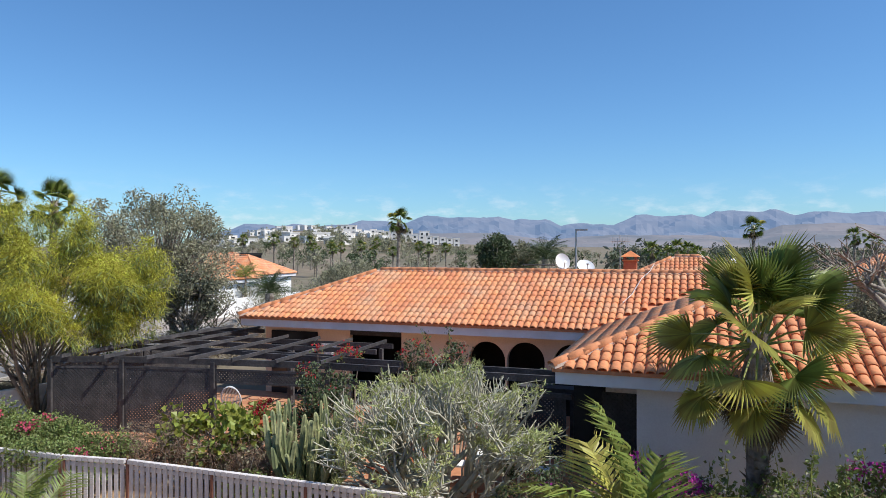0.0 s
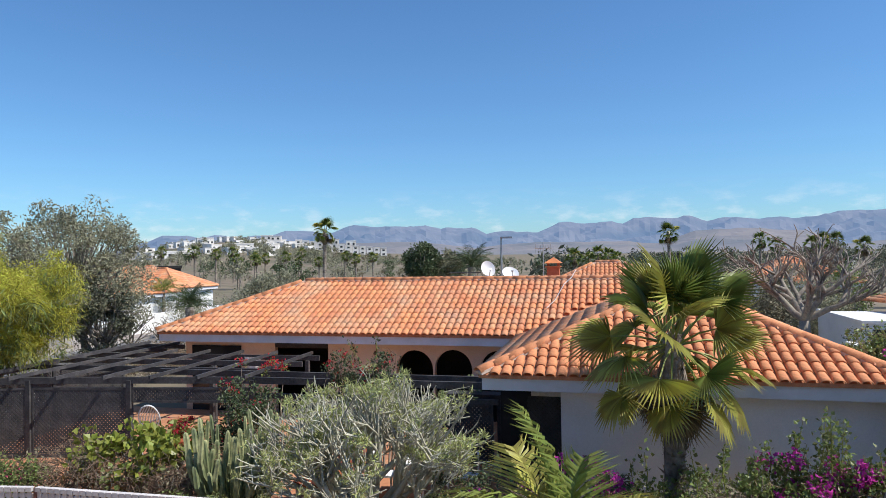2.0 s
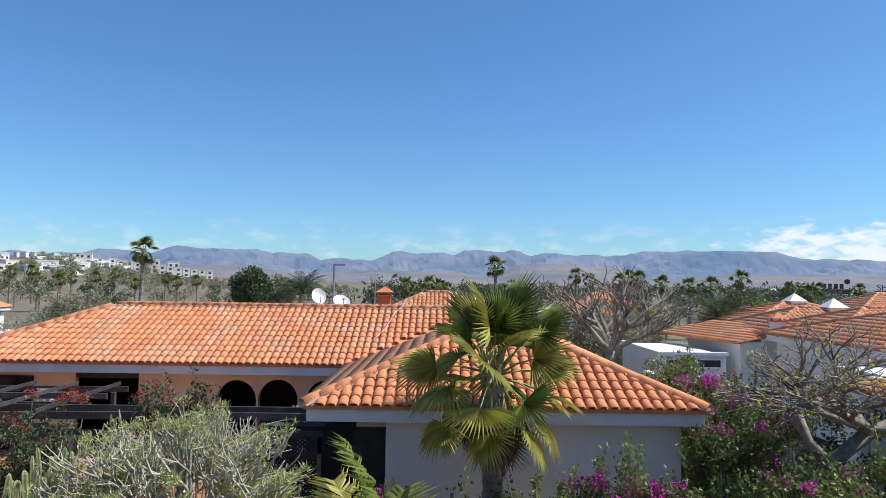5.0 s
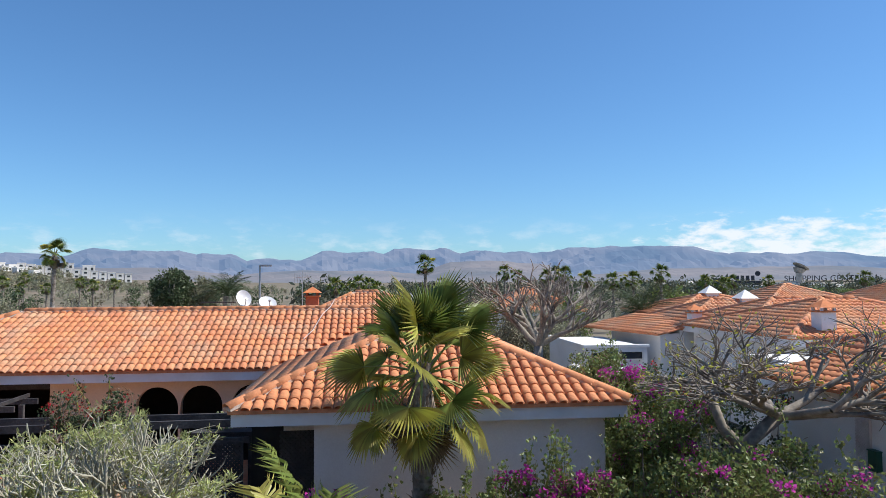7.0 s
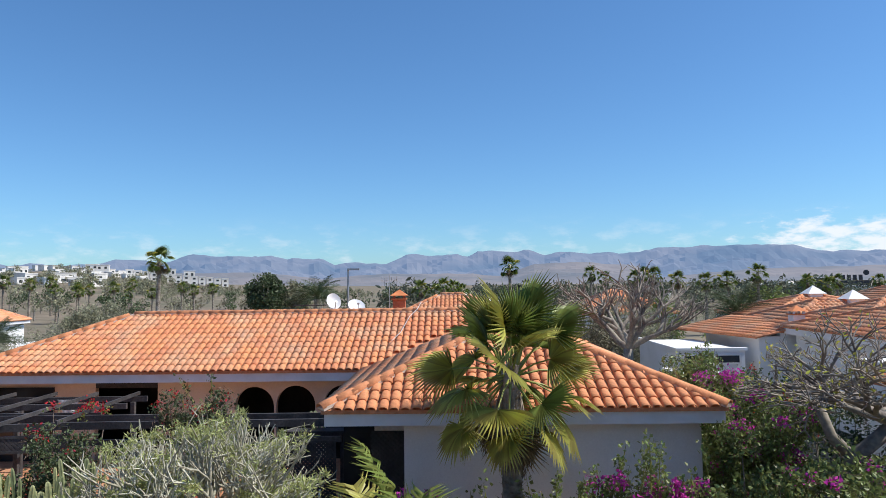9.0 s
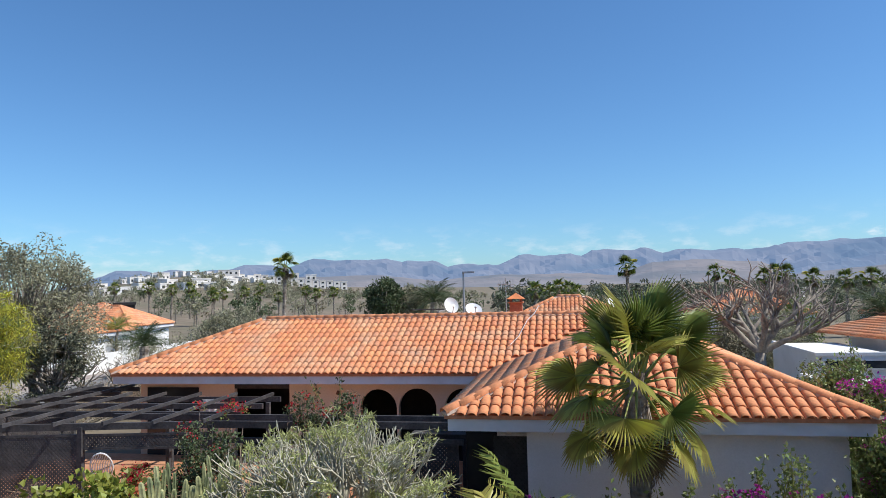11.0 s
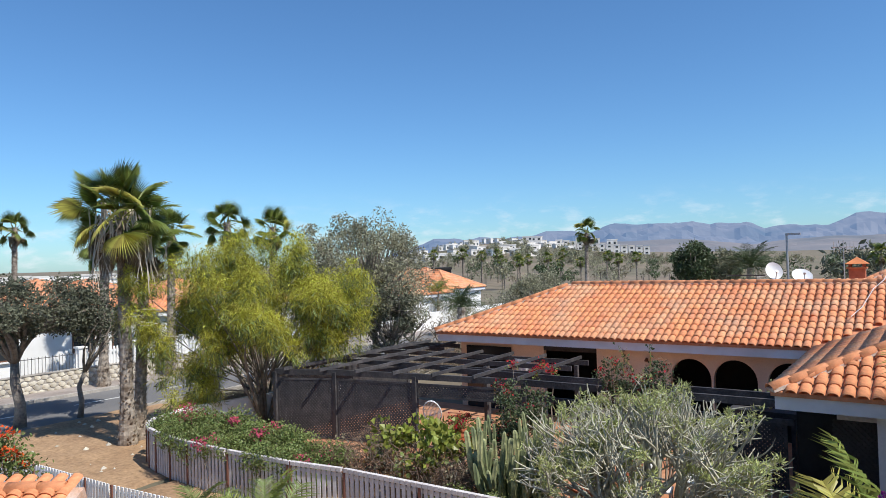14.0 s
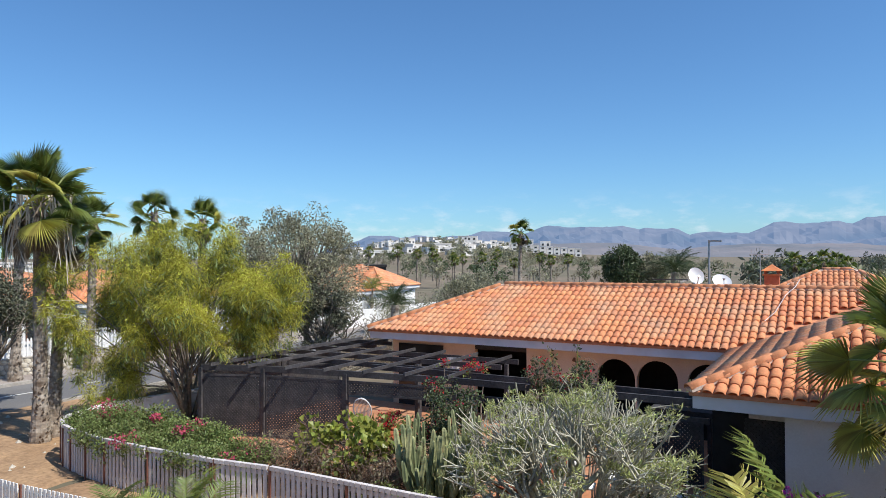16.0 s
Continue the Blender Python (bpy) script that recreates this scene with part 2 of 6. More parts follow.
SILVER = leafy("silver_green_leaves", (0.42, 0.45, 0.18), rough=0.6, sub=0.3, island=0.3)
GRAPE = leafy("broad_bright_leaf", (0.26, 0.29, 0.055), rough=0.4, sub=0.3, island=0.4)
GRAPE_RED = leafy("russet_leaf", (0.30, 0.17, 0.08), rough=0.5, sub=0.25, island=0.4)
CACTUS = material("cactus_skin", (0.17, 0.20, 0.10), 0.6, spread=0.25, grain=10, other=(0.42, 0.42, 0.21), other_scale=2.5, bump=0.2)
MAGENTA = leafy("magenta_bracts", (0.62, 0.06, 0.44), rough=0.7, sub=0.4, island=0.3)
RED = leafy("red_bracts", (0.5, 0.03, 0.05), rough=0.7, sub=0.35, island=0.3)
PINK = leafy("pink_bracts", (0.55, 0.09, 0.16), rough=0.7, sub=0.35, island=0.3)
ORANGE = leafy("orange_petals", (0.75, 0.1, 0.02), rough=0.6, sub=0.3, island=0.2)


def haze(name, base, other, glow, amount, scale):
    """Distant rock; its bluish emission paints the veil of lit air."""
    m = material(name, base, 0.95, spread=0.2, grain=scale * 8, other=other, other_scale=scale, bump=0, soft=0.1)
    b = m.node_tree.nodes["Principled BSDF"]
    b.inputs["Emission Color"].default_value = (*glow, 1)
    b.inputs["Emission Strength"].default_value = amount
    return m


# ---- ground ----
def rise(x, y):
    """The land lifts slowly into low hills to the north-west, far from the houses."""
    r, a = math.hypot(x, y), math.degrees(math.atan2(-x, y))
    lift = min(max((r - 150) / 500, 0), 1) ** 1.3
    west = math.exp(-((a - 32) / 8) ** 2) * 22 + math.exp(-((a - 21) / 9) ** 2) * 8
    return lift * west - 0.03 + min(max((r - 650) / 1400, 0), 1) * 12


def land_sheet():
    s = Shape()
    rings = [0, 60, 120, 160, 210, 270, 340, 430, 520, 600, 680, 800, 1000, 1300, 1700, 2200, 3000, 4600]
    n = 120
    for r in rings:
        for k in range(n):
            a = 6.28319 * k / n
            x, y = r * math.sin(a), r * math.cos(a)
            s.v.append((x, y, rise(x, y)))
    for i in range(len(rings) - 1):
        for k in range(n):
            a, b = i * n + k, i * n + (k + 1) % n
            s.f.append((a, a + n, b + n, b))
    return s


tagged(part("ground", land_sheet(), LAND, smooth=True), "dry brown land with scrub reaching the hills", "ground", kind="structure")

# the last colour and amount are emission, painted in as the air's haze
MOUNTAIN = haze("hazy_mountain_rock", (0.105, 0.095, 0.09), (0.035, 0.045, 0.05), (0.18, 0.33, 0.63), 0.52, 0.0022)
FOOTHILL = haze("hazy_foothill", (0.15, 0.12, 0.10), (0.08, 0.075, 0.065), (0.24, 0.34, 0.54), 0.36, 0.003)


def massif(name, label, mat, r0, r1, bumps, floor, seed, rough, a0=-100, a1=80):
    """A range of hills round the north: a relief over azimuth and distance, raised from broad flat-topped bumps and ridged noise."""
    s = Shape()
    na, nr = 420, 22
    for i in range(nr + 1):
        t = i / nr
        r = r0 + (r1 - r0) * t
        for k in range(na + 1):
            a = a0 + (a1 - a0) * k / na
            low_ = floor * (1 - 0.92 * min(1, max(0, (a - 37) / 7)))
            top = low_
            for c, w, hgt in bumps:
                d = abs(a - c) / w
                top = max(top, low_ + (hgt - low_) * min(1, max(0, 1.6 - 1.25 * d)) ** 0.8)
            rad = math.radians(a)
            x, y = -r * math.sin(rad), r * math.cos(rad)
            q = Vector((x / 420, y / 420, seed))
            ridge = 1 - abs(noise.noise(q)) * 1.5
            fine = noise.fractal(q * 4.5, 0.9, 2.0, 5)
            up = min(1, t * 1.18) ** 1.25
            flat = 1 - 0.75 * max(0, up - 0.6) / 0.4
            z = top * up * (1 - rough * (1 - ridge) * (1.1 - up)) + rough * top * 0.2 * fine * min(1, up * 1.5) * flat + top * 0.05 * noise.noise(Vector((a / 1.6, seed, 3.0)))
            s.v.append((x, y, z - 8 + 12 * (1 - up)))
    for i in range(nr):
        for k in range(na):
            b = i * (na + 1) + k
            s.f.append((b, b + na + 1, b + na + 2, b + 1))
    return tagged(part(name, s, mat), label, "mountains", kind="structure")


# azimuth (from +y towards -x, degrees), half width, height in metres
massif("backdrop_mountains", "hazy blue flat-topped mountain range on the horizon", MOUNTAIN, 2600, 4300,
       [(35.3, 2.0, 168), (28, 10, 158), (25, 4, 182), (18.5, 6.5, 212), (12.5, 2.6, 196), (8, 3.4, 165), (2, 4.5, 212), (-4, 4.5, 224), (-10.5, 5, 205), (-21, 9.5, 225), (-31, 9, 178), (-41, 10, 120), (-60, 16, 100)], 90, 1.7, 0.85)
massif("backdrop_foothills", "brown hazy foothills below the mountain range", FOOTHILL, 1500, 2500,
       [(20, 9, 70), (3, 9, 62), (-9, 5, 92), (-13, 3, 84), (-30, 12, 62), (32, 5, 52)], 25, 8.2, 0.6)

# road, kerbs, pavements
tagged(part("road", Shape().box(-33, -80, -0.3, -27.5, 240, 0.0), ASPHALT), "grey asphalt road with a dashed white centre line", "road", kind="structure")
lines = thing("road_marking", "worn white dashed centre line on the asphalt", "road marking", kind="structure")
for k in range(-4, 14):
    part("dash", Shape().box(-30.82, 5.9 + 4.4 * k, 0.0, -30.7, 8.1 + 4.4 * k, 0.006), PAINT, lines)
far_pave = tagged(part("pavement", Shape().box(-35, -80, -0.3, -33.2, 240, 0.12), PAVING), "concrete pavement along the far side of the road", "pavement", kind="structure")
kerb_mesh = Shape().box(-0.1, 0.01, -0.3, 0.1, 1.99, 0.14).mesh("kerb_stone", KERB)
for x, y0, y1 in ((-33.1, -10, 60), (-27.4, 15, 61)):
    kerb = thing("kerb", "pale concrete kerb stones along the road", "kerb", kind="structure")
    for k in range((y1 - y0) // 2):
        part("kerb_stone", kerb_mesh, KERB, kerb, m=pose(x, y0 + 2 * k, 0))


def patch(x0, x1, y0, y1, step, z, wave, edge):
    """Uneven ground over a rectangle."""
    s = Shape()
    nx, ny = int((x1 - x0) / step), int((y1 - y0) / step)
    for j in range(ny + 1):
        for i in range(nx + 1):
            x, y = x0 + (x1 - x0) * i / nx, y0 + (y1 - y0) * j / ny
            e = edge if i in (0, nx) or j in (0, ny) else 0
            s.v.append((x + e * noise.noise(Vector((x, y, 1))), y + e * noise.noise(Vector((x, y, 5))), -0.05 if e else z + wave * noise.fractal(Vector((x, y, 0)), 0.8, 2, 4)))
    for j in range(ny):
        for i in range(nx):
            a = j * (nx + 1) + i
            s.f.append((a, a + 1, a + nx + 2, a + nx + 1))
    return s


tagged(part("soil_verge", patch(-27.9, -17.5, 2, 17, 0.35, 0.06, 0.05, 0.4), SOIL, smooth=True), "bare reddish-brown soil verge with stones", "ground", kind="structure")
tagged(part("garden_soil", patch(-17.4, 24, 6, 14.2, 0.4, 0.05, 0.04, 0.1), SOIL, smooth=True), "brown garden soil under the shrubs", "ground", kind="structure")
tagged(part("patio", Shape().box(-18, 13.4, -0.2, -1.2, 22.3, 0.12), PATIO), "terracotta paved patio beside the house", "paving", kind="structure")
rock = Shape()
random.seed(5)
for k in range(60):
    x, y, q = random.uniform(-27, -19.5), random.uniform(6, 15), random.uniform(0.03, 0.13)
    ring = [(x + q * random.uniform(0.7, 1.3) * math.cos(1.2566 * i), y + q * random.uniform(0.7, 1.3) * math.sin(1.2566 * i), 0.03) for i in range(5)]
    rock.add(ring + [(x, y, 0.05 + q * random.uniform(0.5, 0.9))], [(i, (i + 1) % 5, 5) for i in range(5)])
tagged(part("loose_stones", rock, STONE), "loose pale stones on the soil verge", "stones", kind="stuff")

# ---- roofs of barrel tiles ----
def barrel(w0, w1, h, length, seg=5, thick=0.016):
    """One barrel tile: across x, up the slope along y, hollow below."""
    s = Shape()
    def arc(w, hh, y):
        return [(-w / 2 * math.cos(math.pi * i / seg), y, hh * math.sin(math.pi * i / seg)) for i in range(seg + 1)]
    s.v = arc(w0, h, 0) + arc(w1, h * 0.85, length) + arc(w0 - 2 * thick, h - thick, 0.0) + arc(w1 - 2 * thick, h * 0.85 - thick, length)
    n = seg + 1
    for i in range(seg):
        s.f += [(i, i + 1, n + i + 1, n + i), (2 * n + i + 1, 2 * n + i, 3 * n + i, 3 * n + i + 1), (i + 1, i, 2 * n + i, 2 * n + i + 1)]
    return s


PITCH, ROW = 0.236, 0.38
TILE_SHAPE = barrel(0.22, 0.18, 0.072, 0.47, 5, 0.018)
TILE_MESH = TILE_SHAPE.mesh("tile", TILE, True)
CAP_SHAPE = barrel(0.27, 0.22, 0.12, 0.48, 6)
FAR_TILE = barrel(0.215, 0.18, 0.07, 0.47, 3, 0.02)


def slope_frames(a, b, c, d):
    """Tile places on the slope whose eave runs a to b (as seen from outside, left to right) and whose top runs d to c."""
    a, b, c, d = (Vector(p) for p in (a, b, c, d))
    ex = (b - a).normalized()
    nrm = ex.cross(((c + d) / 2 - (a + b) / 2).normalized()).normalized()
    ey = nrm.cross(ex)
    rise_len = (c - a).dot(ey)
    xd, xc, xb = (d - a).dot(ex), (c - a).dot(ex), (b - a).length
    out = []
    for j in range(int(rise_len / ROW) + 1):
        y = j * ROW - 0.07
        t = min(max((y + ROW * 0.5) / rise_len, 0), 1)
        for i in range(int(max(xb, xc) / PITCH) + 1):
            x = (i + 0.5) * PITCH
            if xd * t + 0.03 < x < xb + (xc - xb) * t - 0.03 and y + 0.1 < rise_len:
                rnd = random.uniform
                o = a + ex * (x + rnd(-0.007, 0.007)) + ey * (y + rnd(-0.012, 0.012)) + nrm * (0.034 + rnd(0, 0.008))
                yy = (ey - nrm * 0.055 + ex * rnd(-0.012, 0.012)).normalized()
                zz = ex.cross(yy).normalized()
                m = Matrix((ex, yy, zz)).transposed().to_4x4()
                m.translation = o
                out.append(m)
    return out


def joined(shape, frames):
    v = np.array(shape.v)
    s = Shape()
    for m in frames:
        mm = np.array(m)
        n = len(s.v)
        s.v.extend(map(tuple, v @ mm[:3, :3].T + mm[:3, 3]))
        s.f.extend(tuple(i + n for i in q) for q in shape.f)
    return s


def cap_line(a, b, lift=0.035, step=0.40):
    """Places of cap tiles up a hip or along a ridge."""
    a, b = Vector(a), Vector(b)
    d = (b - a).normalized()
    side = d.cross(Vector((0, 0, 1))).normalized()
    up = side.cross(d)
    out = []
    for k in range(max(1, int((b - a).length / step))):
        yy = (d + up * 0.05).normalized()
        zz = side.cross(yy)
        m = Matrix((side, yy, zz)).transposed().to_4x4()
        m.translation = a + d * (k * step) + up * (lift + random.uniform(0, 0.012)) + side * random.uniform(-0.012, 0.012)
        out.append(m)
    return out


def mortar_line(a, b):
    return Shape().beam(Vector(a) + Vector((0, 0, 0.03)), Vector(b) + Vector((0, 0, 0.03)), 0.235, 0.07)


random.seed(11)
# ---- the house across the garden ----
ZE, ZR = 3.08, 4.70
XL, XI, XR, YW, YM, XA, YR, YB = -15.9, -2.75, 5.7, 14.3, 21.3, 1.5, 25.3, 29.3
house = thing("house", "white single-storey house with orange barrel-tile hip roofs", "house")
E0, E1, E2, E3 = (XL, YM, ZE), (XI, YM, ZE), (XI, YW, ZE), (XR, YW, ZE)
B0, B1 = (XL, YB, ZE), (XR, YB, ZE)
RL, RX, RW = (XL + 4, YR, ZR), (XA, YR, ZR), (XA, YW + 4.2, ZR)
roof = part("roof", Shape().add([E0, E1, E2, E3, B1, B0, RL, RX, RW] + [(x, y, z - 0.08) for x, y, z in (E0, E1, E2, E3, B1, B0)],
                        [(0, 1, 7, 6), (1, 2, 8, 7), (2, 3, 8), (3, 4, 7, 8), (4, 5, 6, 7), (5, 0, 6), (14, 13, 12, 11, 10, 9)] + [(i, i + 9, (i + 1) % 6 + 9, (i + 1) % 6) for i in range(6)]),
            TILE_BED, house, "orange barrel-tile roof with pale mortar at the hips")
for m in slope_frames(E2, E3, RW, RW):
    part("tile", TILE_MESH, TILE, roof, m=m)
rest = slope_frames(E0, E1, RX, RL) + slope_frames(E1, E2, RW, RX) + slope_frames(E3, B1, RX, RW) + slope_frames(B0, E0, RL, RL)
tagged(part("tiling", joined(TILE_SHAPE, rest), TILE, roof, smooth=True), kind="stuff")
cap_mesh = CAP_SHAPE.mesh("ridge_tile", TILE, True)
for a, b in ((E2, RW), (E3, RW), (E0, RL), (RL, RX), (RW, RX), (B1, RX)):
    part("mortar", mortar_line(a, b), MORTAR, roof)
    for m in cap_line(a, b):
        part("ridge_tile", cap_mesh, TILE, roof, m=m)
fz0, fz1 = 2.74, 3.035
part("fascia", Shape().box(XL + 0.06, YM + 0.05, fz0, XI + 0.05, YM + 0.2, fz1), FASCIA, house, "white painted fascia under the eave")
part("fascia", Shape().box(XI + 0.06, YW + 0.06, fz0, XR - 0.06, YW + 0.2, fz1), FASCIA, house, "white painted fascia under the eave")
part("fascia", Shape().box(XI + 0.05, YW + 0.2, fz0, XI + 0.2, YM + 0.2, fz1), FASCIA, house)
part("fascia", Shape().box(XR - 0.2, YW + 0.2, fz0, XR - 0.06, YB, fz1), FASCIA, house)
part("fascia", Shape().box(XL + 0.06, YM + 0.2, fz0, XL + 0.2, YB, fz1), FASCIA, house)
part("soffit", Shape().prism([(XL + 0.2, YM + 0.2), (XI + 0.2, YM + 0.2), (XI + 0.2, YW + 0.2), (XR - 0.2, YW + 0.2), (XR - 0.2, YB), (XL + 0.2, YB)], 2.86, 2.92), WHITE, house)
# wing: white walls
part("wall", Shape().box(-1.05, 14.75, 0, 5.27, 14.97, 2.86), WHITE, house, "plain white rendered wall")
part("wall", Shape().box(5.05, 14.97, 0, 5.27, 28.8, 2.86), WHITE, house)
part("wall", Shape().box(-1.05, 16.9, 0, -0.85, 22.3, 2.86), WHITE, house)
part("porch_floor", Shape().box(-2.7, 14.7, 0, -1.05, 16.9, 0.14), PATIO, house)


def arched_wall(x0, x1, z1, y, t, arches, seg=16):
    """A wall along x with round-headed openings down to the floor: (centre, half width, springing height)."""
    line = [(x0, 0)]
    for c, hw, zs in arches:
        line += [(c - hw, 0)] + [(c - hw * math.cos(math.pi * i / seg), zs + hw * math.sin(math.pi * i / seg)) for i in range(seg + 1)] + [(c + hw, 0)]
    line += [(x1, 0), (x1, z1), (x0, z1)]
    n = len(line)
    s = Shape()
    s.v = [(x, y, z) for x, z in line] + [(x, y + t, z) for x, z in line]
    s.f = [tuple(range(n)), tuple(range(n, 2 * n))[::-1]] + [(i, i + n, (i + 1) % n + n, (i + 1) % n) for i in range(n)]
    return s


part("wall", arched_wall(-9.7, XI + 1.7, 2.86, 22.3, 0.25, [(-6.52, 0.64, 1.8), (-5.17, 0.64, 1.83), (-3.6, 0.64, 1.83)]), BEIGE, house, "beige rendered porch wall with round arches")
part("pilaster", Shape().box(-8.98, 22.2, 0, -8.72, 22.3, 2.86), BEIGE, house)
part("wall", Shape().box(-15.4, 22.3, 0, -11.75, 22.5, 2.86), BEIGE, house)
part("wall", Shape().box(-15.4, 22.5, 0, -15.2, 28.8, 2.86), WHITE, house)
# dark panel added over the wall in place of the pergola's shade
part("pergola_shade_panel", Shape().box(-15.1, 22.24, 0.12, -13.1, 22.29, 2.5), GLASS, house, "dark glazed panel added for the shade under the pergola")
part("lintel", Shape().box(-11.75, 22.3, 2.45, -9.7, 22.5, 2.86), DARK_WOOD, house)
# back wall and floor coloured near-black to give the rooms' shade
part("interior", Shape().box(-15.2, 25.2, 0, 5.05, 25.3, 2.86).box(-15.2, 22.5, -0.05, 5.05, 25.2, 0.1), DARK, house, "room back and floor coloured near-black for the unlit shade")
part("wall_lamp", Shape().tube([(-7.9, 22.28, 2.35), (-7.9, 22.2, 2.38), (-7.9, 22.15, 2.3)], [0.03, 0.04, 0.07], 8), BROWN_WOOD, house)
# porch of the wing: lintel, dark lattice screen and lantern
part("porch_lintel", Shape().box(-1.75, 15.3, 2.45, -1.05, 15.42, 2.62), PICKET, house)
part("porch_beam", Shape().box(-2.6, 15.2, 2.62, -1.05, 15.35, 2.74), DARK_WOOD, house)


def lattice(x0, x1, z0, z1, gap=0.11, wide=0.054, t=0.012):
    """Diagonal slats crossing in a frame, in the xz plane."""
    s = Shape()
    w, hh = x1 - x0, z1 - z0
    for sign in (1, -1):
        k = -hh
        while k < w:
            a0, a1 = max(0, -k), min(hh, w - k)
            if a1 - a0 > 0.02:
                p = (x0 + k + a0, z0 + a0) if sign > 0 else (x0 + k + a0, z1 - a0)
                q = (x0 + k + a1, z0 + a1) if sign > 0 else (x0 + k + a1, z1 - a1)
                s.beam((p[0], sign * t / 2, p[1]), (q[0], sign * t / 2, q[1]), t, wide)
            k += gap
    return s


tagged(part("lattice", lattice(-1.85, -1.05, 0.1, 2.4), DARK_WOOD, house, "dark wooden lattice screen in the porch", m=pose(0, 15.5, 0)), kind="stuff")
# near-black sheet for the shade at the back of the porch
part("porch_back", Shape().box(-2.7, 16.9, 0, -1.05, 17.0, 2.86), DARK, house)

# chimney, aerials and dishes on the roof
def chimney(at, w, hgt, mat, label):
    c = thing("chimney", label, "chimney", at=at)
    part("shaft", Shape().box(-w / 2, -w / 2, 0, w / 2, w / 2, hgt), mat, c)
    part("collar", Shape().box(-w * 0.62, -w * 0.62, hgt, w * 0.62, w * 0.62, hgt + 0.05), TILE_FAR, c)
    for i, j in ((-1, -1), (1, -1), (-1, 1), (1, 1)):
        part("pier", Shape().box(i * w * 0.42 - 0.04, j * w * 0.42 - 0.04, hgt + 0.05, i * w * 0.42 + 0.04, j * w * 0.42 + 0.04, hgt + 0.17), mat, c)
    q = w * 0.72
    part("cap", Shape().add([(-q, -q, hgt + 0.17), (q, -q, hgt + 0.17), (q, q, hgt + 0.17), (-q, q, hgt + 0.17), (0, 0, hgt + 0.17 + w * 0.5)], [(0, 1, 4), (1, 2, 4), (2, 3, 4), (3, 0, 4), (3, 2, 1, 0)]), TILE_FAR, c)
    return c


def dish(at, r, turn, tilt):
    d = thing("satellite_dish", "white satellite dish on a short mast behind the ridge", "satellite dish", "dishes on the roof", at=at, turn=turn)
    s = Shape()
    n, rings = 20, 5
    for i in range(rings + 1):
        for k in range(n):
            a, q = 6.28319 * k / n, r * i / rings
            s.v.append((q * math.cos(a) * 0.92, 0.35 * q * q / r, q * math.sin(a)))
    for i in range(rings):
        for k in range(n):
            a, b = i * n + k, i * n + (k + 1) % n
            s.f.append((a, b, b + n, a + n))
    m = pose(0, 0, 0, tilt)
    part("reflector", s, DISH, d, smooth=True, m=m)
    part("arm", Shape().tube([m @ Vector((0, 0.1, -r * 0.9)), m @ Vector((0, -r * 0.2 + r, -r * 0.35))], [0.02, 0.015]), METAL, d)
    part("feed", Shape().tube([m @ Vector((0, r * 0.8, -r * 0.35)), m @ Vector((0, r * 0.95, -r * 0.3))], [0.04, 0.05]), METAL, d)
    part("mast", Shape().tube([(0, -0.05, 0), (0, -0.05, -r - 0.5)], [0.03, 0.03]), METAL, d)
    return d


dish((-4.73, 26.6, 5.08), 0.33, 215, 22)
dish((-3.77, 26.3, 4.86), 0.36, 205, 50)
dish((1.6, 27.5, 5.0), 0.28, 215, 30)

chimney((-2.25, 28.2, 3.5), 0.5, 1.62, POT, "red-brown chimney with a tiled pyramid cap on the roof")
aerial = thing("tv_aerial", "thin metal television aerial on a mast above the roof", "aerial", at=(-2.6, 27.6, 3.6))
part("mast", Shape().tube([(0, 0, 0), (0, 0, 2.55)], [0.022, 0.018]), METAL, aerial)
part("boom", Shape().tube([(-0.35, 0, 2.3), (0.35, 0.1, 2.3)], [0.012, 0.012], 4), METAL, aerial)
for k in range(-3, 4):
    part("element", Shape().tube([(k * 0.1, 0, 2.1), (k * 0.1, 0.02, 2.5 if k in (-3, 3) else 2.42)], [0.009, 0.009], 4), METAL, aerial)
part("roof_rail", Shape().tube([(-6.2, 26.2, 4.98), (-4.9, 26.2, 4.98)], [0.025, 0.025]), DARK_WOOD, house)
cable = Shape()
for a, b in (((-1.2, 25.3, 4.95), (-2.0, 22.6, 3.75)), ((0.6, 25.2, 5.0), (3.2, 16.8, 3.9))):
    cable.tube([Vector(a).lerp(Vector(b), k / 5) + Vector((0.05 * math.sin(2.1 * k), 0, 0.12)) for k in range(6)], [0.012] * 6, 4)
part("cable", cable, PICKET, house, "pale cable lying over the tiles")


# ---- pergola ----
pergola = thing("pergola", "dark stained timber pergola with lattice screens over the patio", "pergola")
PZ = 2.3
FRONT = [(-18.0, 15.1), (-16.0, 15.85), (-13.1, 16.35), (-9.6, 16.9), (-6.0, 17.0), (-2.8, 17.1)]
for i, (x, y) in enumerate(FRONT[:-1]):
    part("post", Shape().box(x - 0.07, y - 0.07, 0, x + 0.07, y + 0.07, PZ), DARK_WOOD, pergola)
for (x, y) in ((-18.2, 19.0), (-18.4, 22.6), (-13.0, 20.4), (-9.6, 20.4), (-12.2, 19.0)):
    part("post", Shape().box(x - 0.06, y - 0.06, 0, x + 0.06, y + 0.06, PZ), DARK_WOOD, pergola)
for (x0, y0), (x1, y1) in zip(FRONT, FRONT[1:]):
    part("beam", Shape().beam((x0, y0, PZ), (x1, y1, PZ), 0.08, 0.18), DARK_WOOD, pergola)
    if x0 > -10:
        part("rail", Shape().beam((x0, y0 + 0.02, PZ - 0.42), (x1, y1 + 0.02, PZ - 0.42), 0.06, 0.14), DARK_WOOD, pergola)
